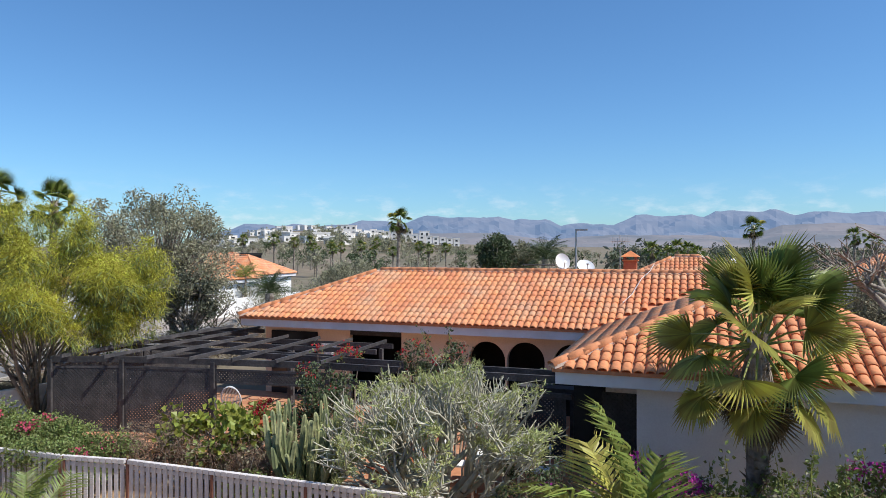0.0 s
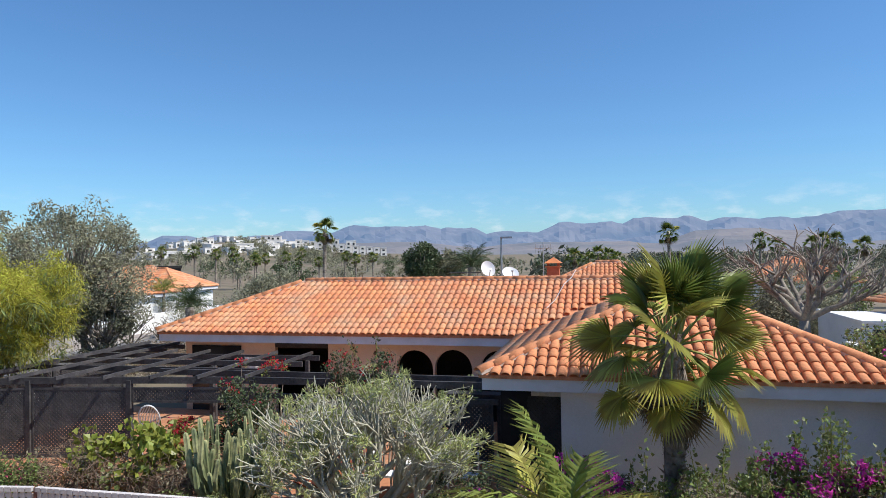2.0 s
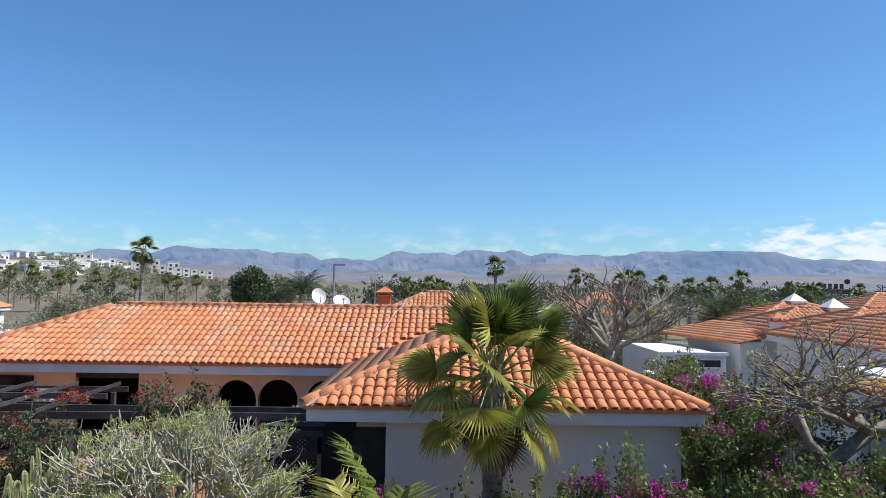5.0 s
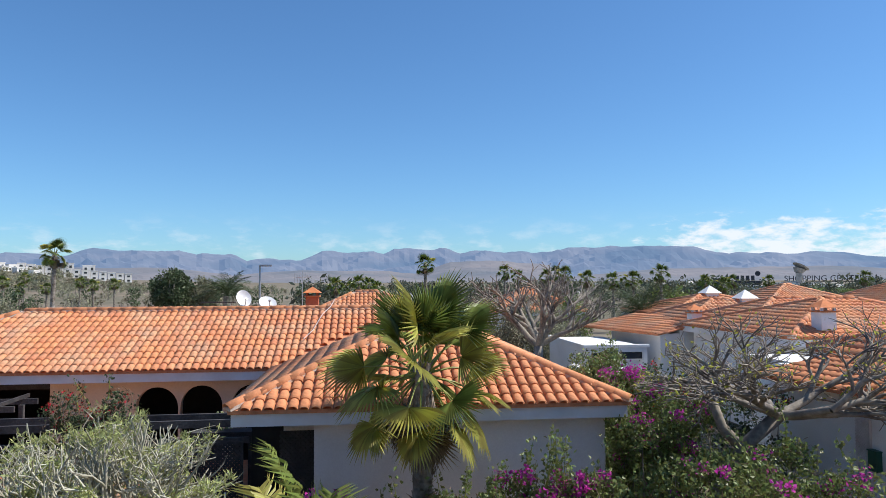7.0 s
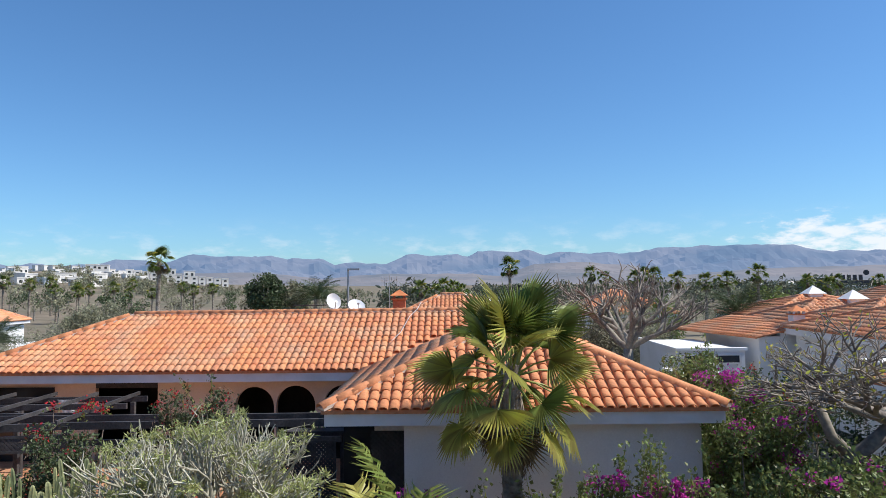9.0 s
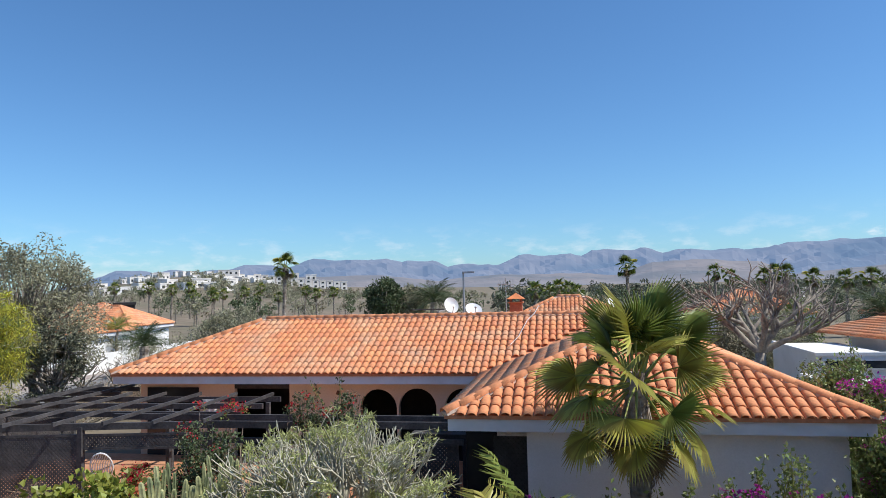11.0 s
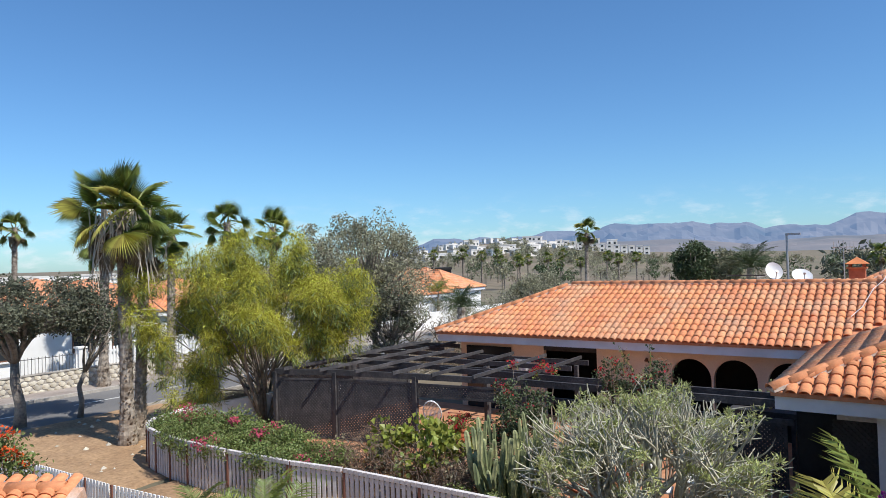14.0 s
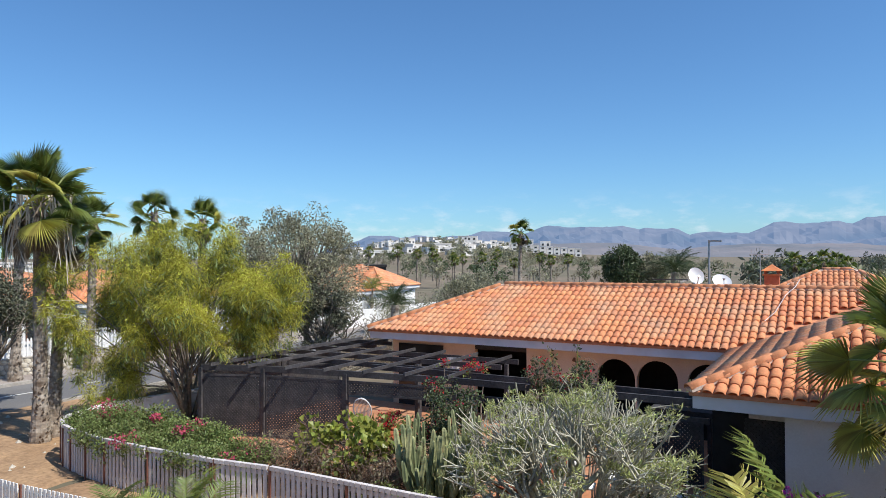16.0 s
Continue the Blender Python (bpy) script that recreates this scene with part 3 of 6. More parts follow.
part("beam", Shape().beam((-13.2, 17.84, PZ), (-2.75, 17.92, PZ), 0.08, 0.17), DARK_WOOD, pergola)
part("beam", Shape().beam((-18.0, 15.1, PZ), (-18.4, 23.2, PZ), 0.08, 0.18), DARK_WOOD, pergola)
for y in (17.9, 19.3, 20.6, 21.9, 23.0):
    x0 = -18.0 - 0.4 * (y - 15.1) / 8.1
    x1 = -9.4 if y < 21.2 else -15.95
    part("beam", Shape().beam((x0, y, PZ + 0.02), (x1, y + (0.3 if y < 21.2 else 0), PZ + 0.02), 0.07, 0.16), DARK_WOOD, pergola)
for k in range(7):
    x = -17.5 + 1.3 * k
    t = (x + 18) / 8.4
    y0 = 15.1 + 1.8 * t ** 0.85
    part("rafter", Shape().beam((x, y0 - 0.25, PZ + 0.13), (x - 0.1, 21.22 if x > -16.1 else 23.2, PZ + 0.15), 0.06, 0.10), DARK_WOOD, pergola)


def screen(a, b, z0, z1, name="lattice"):
    """A framed lattice panel between two plan points."""
    dx, dy = b[0] - a[0], b[1] - a[1]
    w = math.hypot(dx, dy) - 0.16
    m = pose(a[0], a[1], 0, 0, 0, math.degrees(math.atan2(dy, dx))) @ pose(0.08, 0, 0)
    p = tagged(part(name, lattice(0.03, w - 0.03, z0 + 0.03, z1 - 0.03), DARK_WOOD, pergola, "dark diagonal lattice screen", m=m), kind="stuff")
    for q in ((0, z0, w, z0 + 0.06), (0, z1 - 0.06, w, z1), (0, z0 + 0.06, 0.05, z1 - 0.06), (w - 0.05, z0 + 0.06, w, z1 - 0.06)):
        part("lattice_frame", Shape().box(q[0], -0.025, q[1], q[2], 0.025, q[3]), DARK_WOOD, p)


screen(FRONT[0], FRONT[1], 0.15, 2.1)
screen(FRONT[1], FRONT[2], 0.15, 2.1)
screen(FRONT[2], FRONT[3], 1.68, 2.1)
screen((-18.2, 19.0), FRONT[0], 0.15, 2.1)
screen((-18.4, 22.6), (-18.2, 19.0), 0.15, 2.1)
screen((-5.3, 17.02), (-2.85, 17.1), 0.3, 1.85)

# ---- fences ----
def picket_fence(name, label, pts, top, wide, gap, cap, post_every, mat, base=0.05):
    f = thing(name, label, "fence")
    step = wide + gap
    pk = Shape().box(-wide / 2, -0.012, base, wide / 2, 0.012, top - (0.05 if cap else 0)).mesh("picket", mat)
    ck = Shape().box(-step / 2 + 0.008, -0.05, top - 0.07, step / 2 - 0.008, 0.05, top + 0.015).mesh("cap", mat)
    run = 0.0
    for (x0, y0), (x1, y1) in zip(pts, pts[1:]):
        length = math.hypot(x1 - x0, y1 - y0)
        turn = math.degrees(math.atan2(y1 - y0, x1 - x0))
        m0 = pose(x0, y0, 0, 0, 0, turn)
        for z in (base + 0.15, top - 0.2):
            part("rail", Shape().box(0, 0.014, z, length, 0.05, z + 0.07), mat, f, m=m0)
        for k in range(int(length / step)):
            part("picket", pk, mat, f, m=m0 @ pose((k + 0.5) * step, 0, 0))
            if cap:
                part("cap", ck, mat, f, m=m0 @ pose((k + 0.5) * step, 0, 0))
        k = 0.0
        while k < length:
            part("post", Shape().box(k - 0.025, -0.045, 0, k + 0.025, -0.014, top + 0.01), RUST, f, m=m0)
            k += post_every
    return f


GARDEN_EDGE = [(-20.05, 12.35), (-19.95, 11.95), (-19.7, 11.6), (-19.3, 11.28), (-18.8, 11.05), (-18.2, 10.9), (-17.3, 10.76), (-16.4, 10.7), (-14.7, 10.7), (-12.5, 10.82), (-11.0, 11.05), (-4.0, 11.2), (1.5, 11.2)]
picket_fence("garden_fence", "weathered white picket fence with block caps and red-brown posts", GARDEN_EDGE, 1.2, 0.088, 0.057, True, 2.1, PICKET)
picket_fence("low_white_fence", "low white picket fence beside the soil verge", [(-25.0, 7.2), (-21.0, 7.55), (-18.7, 7.88), (-15.2, 8.0), (-12.5, 8.26), (-9.5, 8.5)], 1.0, 0.085, 0.05, False, 2.4, WHITE)
tagged(part("low_white_wall", Shape().box(-26, 6.2, 0, -16.5, 6.4, 0.95), WHITE), "low white rendered garden wall", "garden wall")


def curved_wall(pts, t, z1):
    s = Shape()
    n = len(pts)
    for i, (x, y) in enumerate(pts):
        a, b = pts[max(i - 1, 0)], pts[min(i + 1, n - 1)]
        dx, dy = b[0] - a[0], b[1] - a[1]
        l = math.hypot(dx, dy)
        nx, ny = -dy / l * t / 2, dx / l * t / 2
        s.v += [(x - nx, y - ny, 0), (x + nx, y + ny, 0), (x - nx, y - ny, z1), (x + nx, y + ny, z1)]
    for i in range(n - 1):
        a = 4 * i
        s.f += [(a, a + 4, a + 6, a + 2), (a + 1, a + 3, a + 7, a + 5), (a + 2, a + 6, a + 7, a + 3)]
    s.f += [(0, 2, 3, 1), (4 * n - 4, 4 * n - 3, 4 * n - 1, 4 * n - 2)]
    return s


tagged(part("planter_wall", curved_wall([(-20.15, 12.45), (-20.3, 13.0), (-20.32, 13.7), (-20.2, 14.6), (-20.0, 15.6), (-19.8, 16.8), (-19.6, 20)], 0.2, 1.2), WHITE),
       "curved white rendered planter wall round the garden", "garden wall")

# small tiled roof just below the viewpoint
near = thing("porch_roof", "small orange tiled porch roof with a cream edge", "roof")
NR0, NR1 = Vector((-15.0, 1.95, 2.58)), Vector((-10.5, 4.9, 2.58))
DOWN = Vector((1.2, -1.86, -0.9))
NA, NB = NR0 + DOWN, NR1 + DOWN
part("roof_deck", Shape().slab([NA, NB, NR1, NR0], 0.08), TILE_BED, near)
for m in slope_frames(NA, NB, NR1, NR0):
    part("tile", TILE_MESH, TILE, near, m=m)
for m in cap_line(NR0, NR1, 0.0):
    part("ridge_tile", cap_mesh, TILE, near, m=m)
part("edge", Shape().beam(NB + Vector((0.1, 0.05, -0.05)), NR1 + Vector((0.1, 0.05, -0.05)), 0.16, 0.22), MORTAR, near)
part("support_wall", Shape().add([(NR0.x, NR0.y, 0), (NR1.x, NR1.y, 0), (NR1.x, NR1.y, 2.5), (NR0.x, NR0.y, 2.5), (NR0.x + 0.1, NR0.y - 0.17, 0), (NR1.x + 0.1, NR1.y - 0.17, 0), (NR1.x + 0.1, NR1.y - 0.17, 2.5), (NR0.x + 0.1, NR0.y - 0.17, 2.5)],
                             [(3, 2, 1, 0), (4, 5, 6, 7), (0, 1, 5, 4), (2, 3, 7, 6), (1, 2, 6, 5), (3, 0, 4, 7)]), WHITE, near)

# ---- foliage builders ----
RNG = np.random.default_rng(7)


def unit(n):
    v = RNG.normal(size=(n, 3))
    return v / np.linalg.norm(v, axis=1)[:, None]


def leaf_cloud(points, length, width, droop=0.0, spread=1.0, lift=0.0):
    """One folded leaf of four corners at each point, turned at random; droop pulls the tips down."""
    n = len(points)
    d = unit(n) * spread
    d[:, 2] += lift - droop
    d /= np.linalg.norm(d, axis=1)[:, None]
    side = np.cross(d, unit(n))
    side /= np.linalg.norm(side, axis=1)[:, None] + 1e-9
    nrm = np.cross(d, side)
    ln = length * RNG.uniform(0.6, 1.3, (n, 1))
    wd = width * RNG.uniform(0.7, 1.3, (n, 1))
    p = np.asarray(points)
    mid = p + d * ln * 0.5 + nrm * wd * 0.18
    v = np.stack([p, mid + side * wd / 2, p + d * ln, mid - side * wd / 2], 1).reshape(-1, 3)
    s = Shape()
    s.v = [tuple(q) for q in v]
    s.f = [(4 * i, 4 * i + 1, 4 * i + 2, 4 * i + 3) for i in range(n)]
    return s


def clumps(centres, radius, per, squash=0.8, shell=0.5):
    """Points gathered in uneven clumps round the centres."""
    out = []
    for c in centres:
        k = int(per * RNG.uniform(0.6, 1.4))
        r = radius * RNG.uniform(0.6, 1.35) * RNG.uniform(shell, 1.0, (k, 1)) ** 0.6
        q = unit(k) * r
        q[:, 2] *= squash
        out.append(q + np.asarray(c))
    return np.concatenate(out)


def blob_centres(centre, size, n, hollow=0.35):
    """Clump centres spread through an uneven crown."""
    d = unit(n)
    r = RNG.uniform(hollow, 1.0, (n, 1)) ** 0.5
    bump = 0.82 + 0.36 * np.array([[noise.noise(Vector(q) * 1.7 + Vector(centre))] for q in d])
    return np.asarray(centre) + d * r * bump * np.asarray(size)


def limbs(base, tips, r0, sag=0.12, n=6, levels=3, top=0.25):
    """Tapered bent limbs from the base to each tip."""
    s = Shape()
    b = Vector(base)
    for t in tips:
        t = Vector(t)
        pts, rad = [], []
        off = Vector((RNG.normal(), RNG.normal(), 0)) * sag * (t - b).length
        for i in range(6):
            k = i / 5
            q = b.lerp(t, k) + off * math.sin(math.pi * k) * 0.7
            q.z = b.z + (t.z - b.z) * (k ** 0.85)
            pts.append(q)
            rad.append(r0 * (1 - k) ** 0.8 + r0 * 0.07)
        s.tube(pts, rad, n)
    return s


def twigs_from(points, hub, every, r, reach=0.6):
    """Thin branches that lead from the inside of a crown to some of its leaves."""
    s = Shape()
    h = np.asarray(hub)
    for p in points[::every]:
        a = h + (p - h) * (1 - reach) + RNG.normal(size=3) * 0.12
        m = (a + p) / 2 + RNG.normal(size=3) * 0.08
        s.tube([a, m, p], [r, r * 0.7, r * 0.3], 4, False)
    return s


def tree(name, label, base, crown, size, trunk_r, n_clump, per, clump_r, leaf, leaf_mat, bark, n_limb=7, droop=0.0, squash=0.8, lift=0.0, category="tree", group="", twig=9, hollow=0.35, shell=0.4, fork_at=0.42, bend=0.0):
    t = thing(name, label, category, group, at=base)
    b = np.asarray(base)
    c = blob_centres(np.asarray(crown) - b, size, n_clump, hollow)
    cc = np.asarray(crown) - b
    fork = Vector((cc[0] * fork_at * 0.8 + bend, cc[1] * fork_at * 0.8, cc[2] * fork_at))
    s = limbs(fork, [c[i] for i in range(0, min(n_limb, n_clump))], trunk_r * 0.62)
    s.tube([(0, 0, -0.05), (bend * 0.2 + 0.04, 0.05, fork.z * 0.35), (bend * 0.7, -0.03, fork.z * 0.7), fork], [trunk_r * 1.25, trunk_r, trunk_r * 0.9, trunk_r * 0.8], 9)
    part("trunk", s, bark, t, smooth=True)
    pts = clumps(c, clump_r, per, squash, shell)
    hub = np.asarray(crown) - b - np.array([0, 0, size[2] * 0.6])
    tagged(part("branchwork", twigs_from(c, hub, 1, trunk_r * 0.22, 0.9), bark, t), kind="stuff")
    part("crown", leaf_cloud(pts, leaf[0], leaf[1], droop, lift=lift), leaf_mat, t)
    return t


def fan_leaf(radius, seg, arc, droop, cup, seed):
    """A pleated fan blade: segments joined to the middle, free drooping tips. Stalk along +x from the origin, blade from x = 0."""
    rr = random.Random(seed)
    s = Shape()
    def at(a, r, k):
        z = cup * r - droop * max(0, r / radius - 0.35) ** 2 * radius
        return (r * math.cos(a), r * math.sin(a), z + k)
    for i in range(seg):
        a0, a1 = (-arc + 2 * arc * i / seg), (-arc + 2 * arc * (i + 1) / seg)
        am = (a0 + a1) / 2
        r1 = radius * 0.38
        r2 = radius * rr.uniform(0.88, 1.06) * (1 - 0.18 * abs(am / arc) ** 2)
        w = am + rr.uniform(-0.03, 0.03)
        fold = radius * 0.035
        n = len(s.v)
        s.v += [at(a0, 0.03, 0), at(am, 0.03, fold * 0.3), at(a1, 0.03, 0), at(a0, r1, -fold), at(am, r1, fold), at(a1, r1, -fold), at(w, r2, -rr.uniform(0.0, 0.10) * radius)]
        mid = [at(am - (am - a0) * 0.62, r1 * 1.6, -fold * 0.6), at(am, r1 * 1.6, fold * 0.7), at(am + (a1 - am) * 0.62, r1 * 1.6, -fold * 0.6)]
        s.v += mid
        s.f += [(n, n + 3, n + 4, n + 1), (n + 1, n + 4, n + 5, n + 2), (n + 3, n + 7, n + 8, n + 4), (n + 4, n + 8, n + 9, n + 5), (n + 7, n + 6, n + 8), (n + 8, n + 6, n + 9)]
    return s


def fan_palm(name, label, base, crown_z, reach, radius, n_green, n_dead, trunk_r, lean=(0, 0), seed=1, skirt=0.0, stalks=0, yellow=0.2, group="", low=-35, sag=1.0):
    """A fan palm: ringed trunk, a head of pleated fans on stalks, and dead fans hanging below."""
    rr = random.Random(seed)
    p = thing(name, label, "palm tree", group, at=base)
    hgt = crown_z - base[2]
    s = Shape()
    pts, rad = [], []
    nr = max(10, int(hgt / 0.13))
    for i in range(nr + 1):
        k = i / nr
        pts.append((lean[0] * k, lean[1] * k, hgt * k))
        rad.append(trunk_r * (1.5 - 0.5 * min(1, k * 5)) * (1.0 + (0.045 if i % 2 else -0.02)) * (1 - 0.15 * k))
    s.tube(pts, rad, 12)
    part("trunk", s, BARK, p, smooth=False)
    boots = Shape()
    for i in range(int(hgt * 70)):
        k = rr.random()
        a = rr.uniform(0, 6.283)
        r = trunk_r * (1.5 - 0.5 * min(1, k * 5)) * (1 - 0.15 * k)
        c = Vector((lean[0] * k + r * math.cos(a), lean[1] * k + r * math.sin(a), hgt * k))
        o = Vector((math.cos(a), math.sin(a), rr.uniform(0.6, 1.6))).normalized()
        w = Vector((-math.sin(a), math.cos(a), 0)) * 0.045
        boots.add([c - w, c + w, c + o * rr.uniform(0.08, 0.2)], [(0, 1, 2)])
    tagged(part("bark_relief", boots, BARK, p), kind="stuff")
    head = Vector((lean[0], lean[1], hgt))
    kinds = [fan_leaf(radius, 30, 1.6, dr * sag, cu, seed * 10 + i) for i, (dr, cu) in enumerate(((0.55, 0.10), (0.9, 0.02), (1.3, -0.1), (0.7, 0.2)))]
    meshes = {m.name: [k.mesh("frond", m) for k in kinds] for m in (FROND, FROND_YELLOW, FROND_DEAD)}
    golden = 2.39996
    for i in range(n_green + n_dead):
        dead = i >= n_green
        k = i / n_green
        el = radians(min(89, 88 - (88 - low) * k ** 1.1 + rr.uniform(-20, 14))) if not dead else radians(rr.uniform(max(-88, low - 40), low - 8))
        az = golden * i + rr.uniform(-0.25, 0.25)
        out = Vector((math.cos(az) * math.cos(el), math.sin(az) * math.cos(el), math.sin(el)))
        ln = reach * rr.uniform(0.62, 1.18) * (0.7 if dead else 1) * (0.9 + 0.1 * min(1, k * 3))
        root = head + Vector((math.cos(az), math.sin(az), 0)) * trunk_r * 0.7 + Vector((0, 0, -0.35 * k))
        tip = root + out * ln - Vector((0, 0, 0.12 * sag * ln * (1 + k)))
        mid = root.lerp(tip, 0.5) + Vector((0, 0, 0.06 * ln))
        stalk = part("stalk", Shape().tube([root, mid, tip], [0.028, 0.018, 0.013], 5), BARK if dead else STALK_GREEN, p)
        d = (tip - mid).normalized()
        d = (d - Vector((0, 0, 0.22 * sag * max(0, k - 0.15)))).normalized()
        side = d.cross(Vector((0, 0, 1)))
        side = side.normalized() if side.length > 0.05 else Vector((1, 0, 0))
        up = side.cross(d)
        roll = rr.uniform(-1.5, 1.5) if k < 0.55 else rr.uniform(-0.8, 0.8)
        y = -side * math.cos(roll) + up * math.sin(roll)
        z = d.cross(y)
        m = Matrix((d, y, z)).transposed().to_4x4()
        m.translation = tip - d * 0.04
        mat = FROND_DEAD if dead else (FROND_YELLOW if rr.random() < yellow * (0.3 + k) else FROND)
        q = rr.uniform(0.85, 1.12) * (0.85 if dead else 1)
        part("frond", meshes[mat.name][rr.randrange(4) if not dead else 2], mat, p, m=m @ Matrix.Diagonal((q, q, q, 1)))
    if stalks:
        for i in range(stalks):
            a = rr.uniform(0, 6.283)
            r0, r1 = rr.uniform(0.45, 0.9), rr.uniform(0.5, 1.1)
            top = head + Vector((math.cos(a) * r0, math.sin(a) * r0, rr.uniform(-0.5, 0.3)))
            ln = skirt * rr.uniform(0.5, 1.1)
            pts = [top + Vector((math.cos(a) * (r1 - r0) * k + rr.uniform(-0.13, 0.13), math.sin(a) * (r1 - r0) * k + rr.uniform(-0.13, 0.13), -ln * k)) for k in (0, 0.33, 0.66, 1)]
            part("dry_stalk", Shape().tube(pts, [0.03, 0.026, 0.02, 0.012], 4), STALK, p)
    return p


def feather_frond(length, pairs, leaf, bend, seed, fold=0.35, wide=0.011):
    """An arching feather frond along +x: midrib and two rows of leaflets."""
    rr = random.Random(seed)
    s = Shape()
    def rib(k):
        return Vector((length * (k - 0.12 * bend * k * k), 0, length * (0.12 * k - bend * 0.62 * k * k)))
    pts = [rib(i / 8) for i in range(9)]
    s.tube(pts, [0.016 * (1.1 - i / 8) + 0.003 for i in range(9)], 4, False)
    for i in range(pairs):
        k = 0.16 + 0.84 * i / pairs
        p, q = rib(k), rib(min(1, k + 0.03))
        d = (q - p).normalized()
        ln = leaf * (0.5 + 1.0 * math.sin(math.pi * min(1, k * 0.92 + 0.08)) ** 0.8) * rr.uniform(0.85, 1.1)
        for sgn in (-1, 1):
            out = (d * rr.uniform(0.55, 1.0) + Vector((0, sgn, 0)) * 0.9 + Vector((0, 0, fold * rr.uniform(0.3, 1.5)))).normalized()
            w = d * wide
            tip = p + out * ln + Vector((0, 0, -rr.uniform(0.3, 0.75) * ln))
            mid = p + out * ln * 0.5
            s.add([p - w, p + w, mid + w * 1.1 + Vector((0, 0, 0.01)), mid - w * 1.1, tip], [(0, 1, 2, 3), (3, 2, 4)])
    return s


def feather_palm(name, label, base, n, length, pairs, leaf, mat, seed, el0=80, el1=10, trunk_h=0.0, trunk_r=0.1, bend=0.9, group="", az0=None):
    rr = random.Random(seed)
    p = thing(name, label, "palm tree", group, at=base)
    if trunk_h:
        part("trunk", Shape().tube([(0, 0, trunk_h * i / 8) for i in range(9)], [trunk_r * (1.2 if i % 2 else 1) for i in range(9)], 10), BARK, p)
    ms = [feather_frond(length * f, pairs, leaf, bend * b, seed + i).mesh("frond", mat) for i, (f, b) in enumerate(((1, 0.8), (0.9, 1.1), (1.08, 1.0)))]
    for i in range(n):
        k = i / n
        az = 137.5 * i + rr.uniform(-15, 15) if az0 is None else az0[i % len(az0)] + rr.uniform(-8, 8)
        el = el0 + (el1 - el0) * k
        part("frond", ms[i % 3], mat, p, m=pose(0, 0, trunk_h) @ pose(0, 0, 0, 0, 0, az) @ pose(0, 0, 0, 0, -el, 0) @ pose(0, 0, 0, rr.uniform(-50, 50)))
    return p


# ---- planting in the garden ----
fan_palm("fan_palm", "fan palm with green and yellowing pleated fronds before the white wall", (1.1, 12.9, 0), 4.15, 1.02, 0.88, 38, 20, 0.2, seed=4, yellow=0.8, low=-62, sag=0.36)

def branching(seed, start, heading, length, radius, depth, spread, rise_, flat):
    """A bare tree: limbs that fork and fork again. Gives the wood and the twig ends."""
    rr = random.Random(seed)
    s, ends = Shape(), []
    def grow(p, d, ln, r, k):
        pts = [p]
        q, dd = p, d
        for i in range(3):
            dd = (dd + Vector((rr.uniform(-1, 1), rr.uniform(-1, 1), rr.uniform(-0.6, 0.9) + rise_)) * 0.22).normalized()
            q = q + dd * ln / 3
            pts.append(q)
        s.tube(pts, [r, r * 0.88, r * 0.78, r * 0.66], 7 if k > 2 else 4, False)
        if k == 0:
            ends.append(q)
            return
        for i in range(3 if k > 1 else rr.choice((2, 3))):
            out = Vector((rr.uniform(-1, 1), rr.uniform(-1, 1), rr.uniform(-0.5, 0.7) * flat))
            grow(q if i else pts[2], (dd * 0.75 + out * spread).normalized(), ln * rr.uniform(0.62, 0.85), r * 0.62, k - 1)
    for h in heading:
        grow(Vector(start), Vector(h).normalized(), length, radius, depth)
    return s, np.array([tuple(e) for e in ends])


def silver_bush():
    b = thing("silver_bush", "large silvery green succulent bush with pale bare stems", "bush", at=(-4.9, 12.9, 0.05))
    n = 15
    heads = [(math.cos(6.283 * k / n) * (1.75 if k % 2 else 0.95), math.sin(6.283 * k / n) * 0.75, 0.7 + 0.7 * ((k * 7) % 5) / 4) for k in range(n)]
    wood_, ends = branching(77, (0, 0, 0), heads, 1.12, 0.1, 4, 0.66, 0.05, 0.9)
    tagged(part("stem_growth", wood_, TWIG, b, "pale silver stems", smooth=True), kind="stuff")
    ends = ends[(ends[:, 2] > 0.25) & (np.array([noise.noise(Vector(e) * 1.6) for e in ends]) > 0.06)]
    part("twig_spray", twigs_from(clumps(ends, 0.18, 4, 0.9, 0.6), (0, 0, 0.3), 1, 0.012, 0.12), TWIG, b)
    part("leaves", leaf_cloud(clumps(ends[ends[:, 2] > 0.8], 0.15, 29, 0.85, 0.2), 0.13, 0.027, lift=0.7), SILVER, b, "narrow silver-green leaves")


silver_bush()


def broad_bush():
    b = thing("broad_leaf_shrub", "shrub with round bright green and russet leaves", "shrub", at=(-10.4, 13.0, 0.05))
    c = blob_centres((0, 0, 1.2), (1.75, 0.85, 0.85), 70, 0.5)
    c = c[c[:, 2] > 0.35]
    tagged(part("woody_stem", limbs((0, 0, 0), c[:18], 0.035), BARK_GREY, b), kind="stuff")
    hi = c[c[:, 2] > 1.0]
    lo = c[c[:, 2] <= 1.15]
    s = leaf_cloud(clumps(hi, 0.32, 16, 0.7), 0.17, 0.17, lift=0.6)
    part("leaves", s, GRAPE, b, "round bright green leaves")
    part("old_leaves", leaf_cloud(clumps(lo, 0.34, 13, 0.8), 0.13, 0.12), GRAPE_RED, b, "russet and brown old leaves")
    part("low_leaves", leaf_cloud(clumps(lo, 0.36, 10, 0.8), 0.14, 0.13), HEDGE, b)
broad_bush()


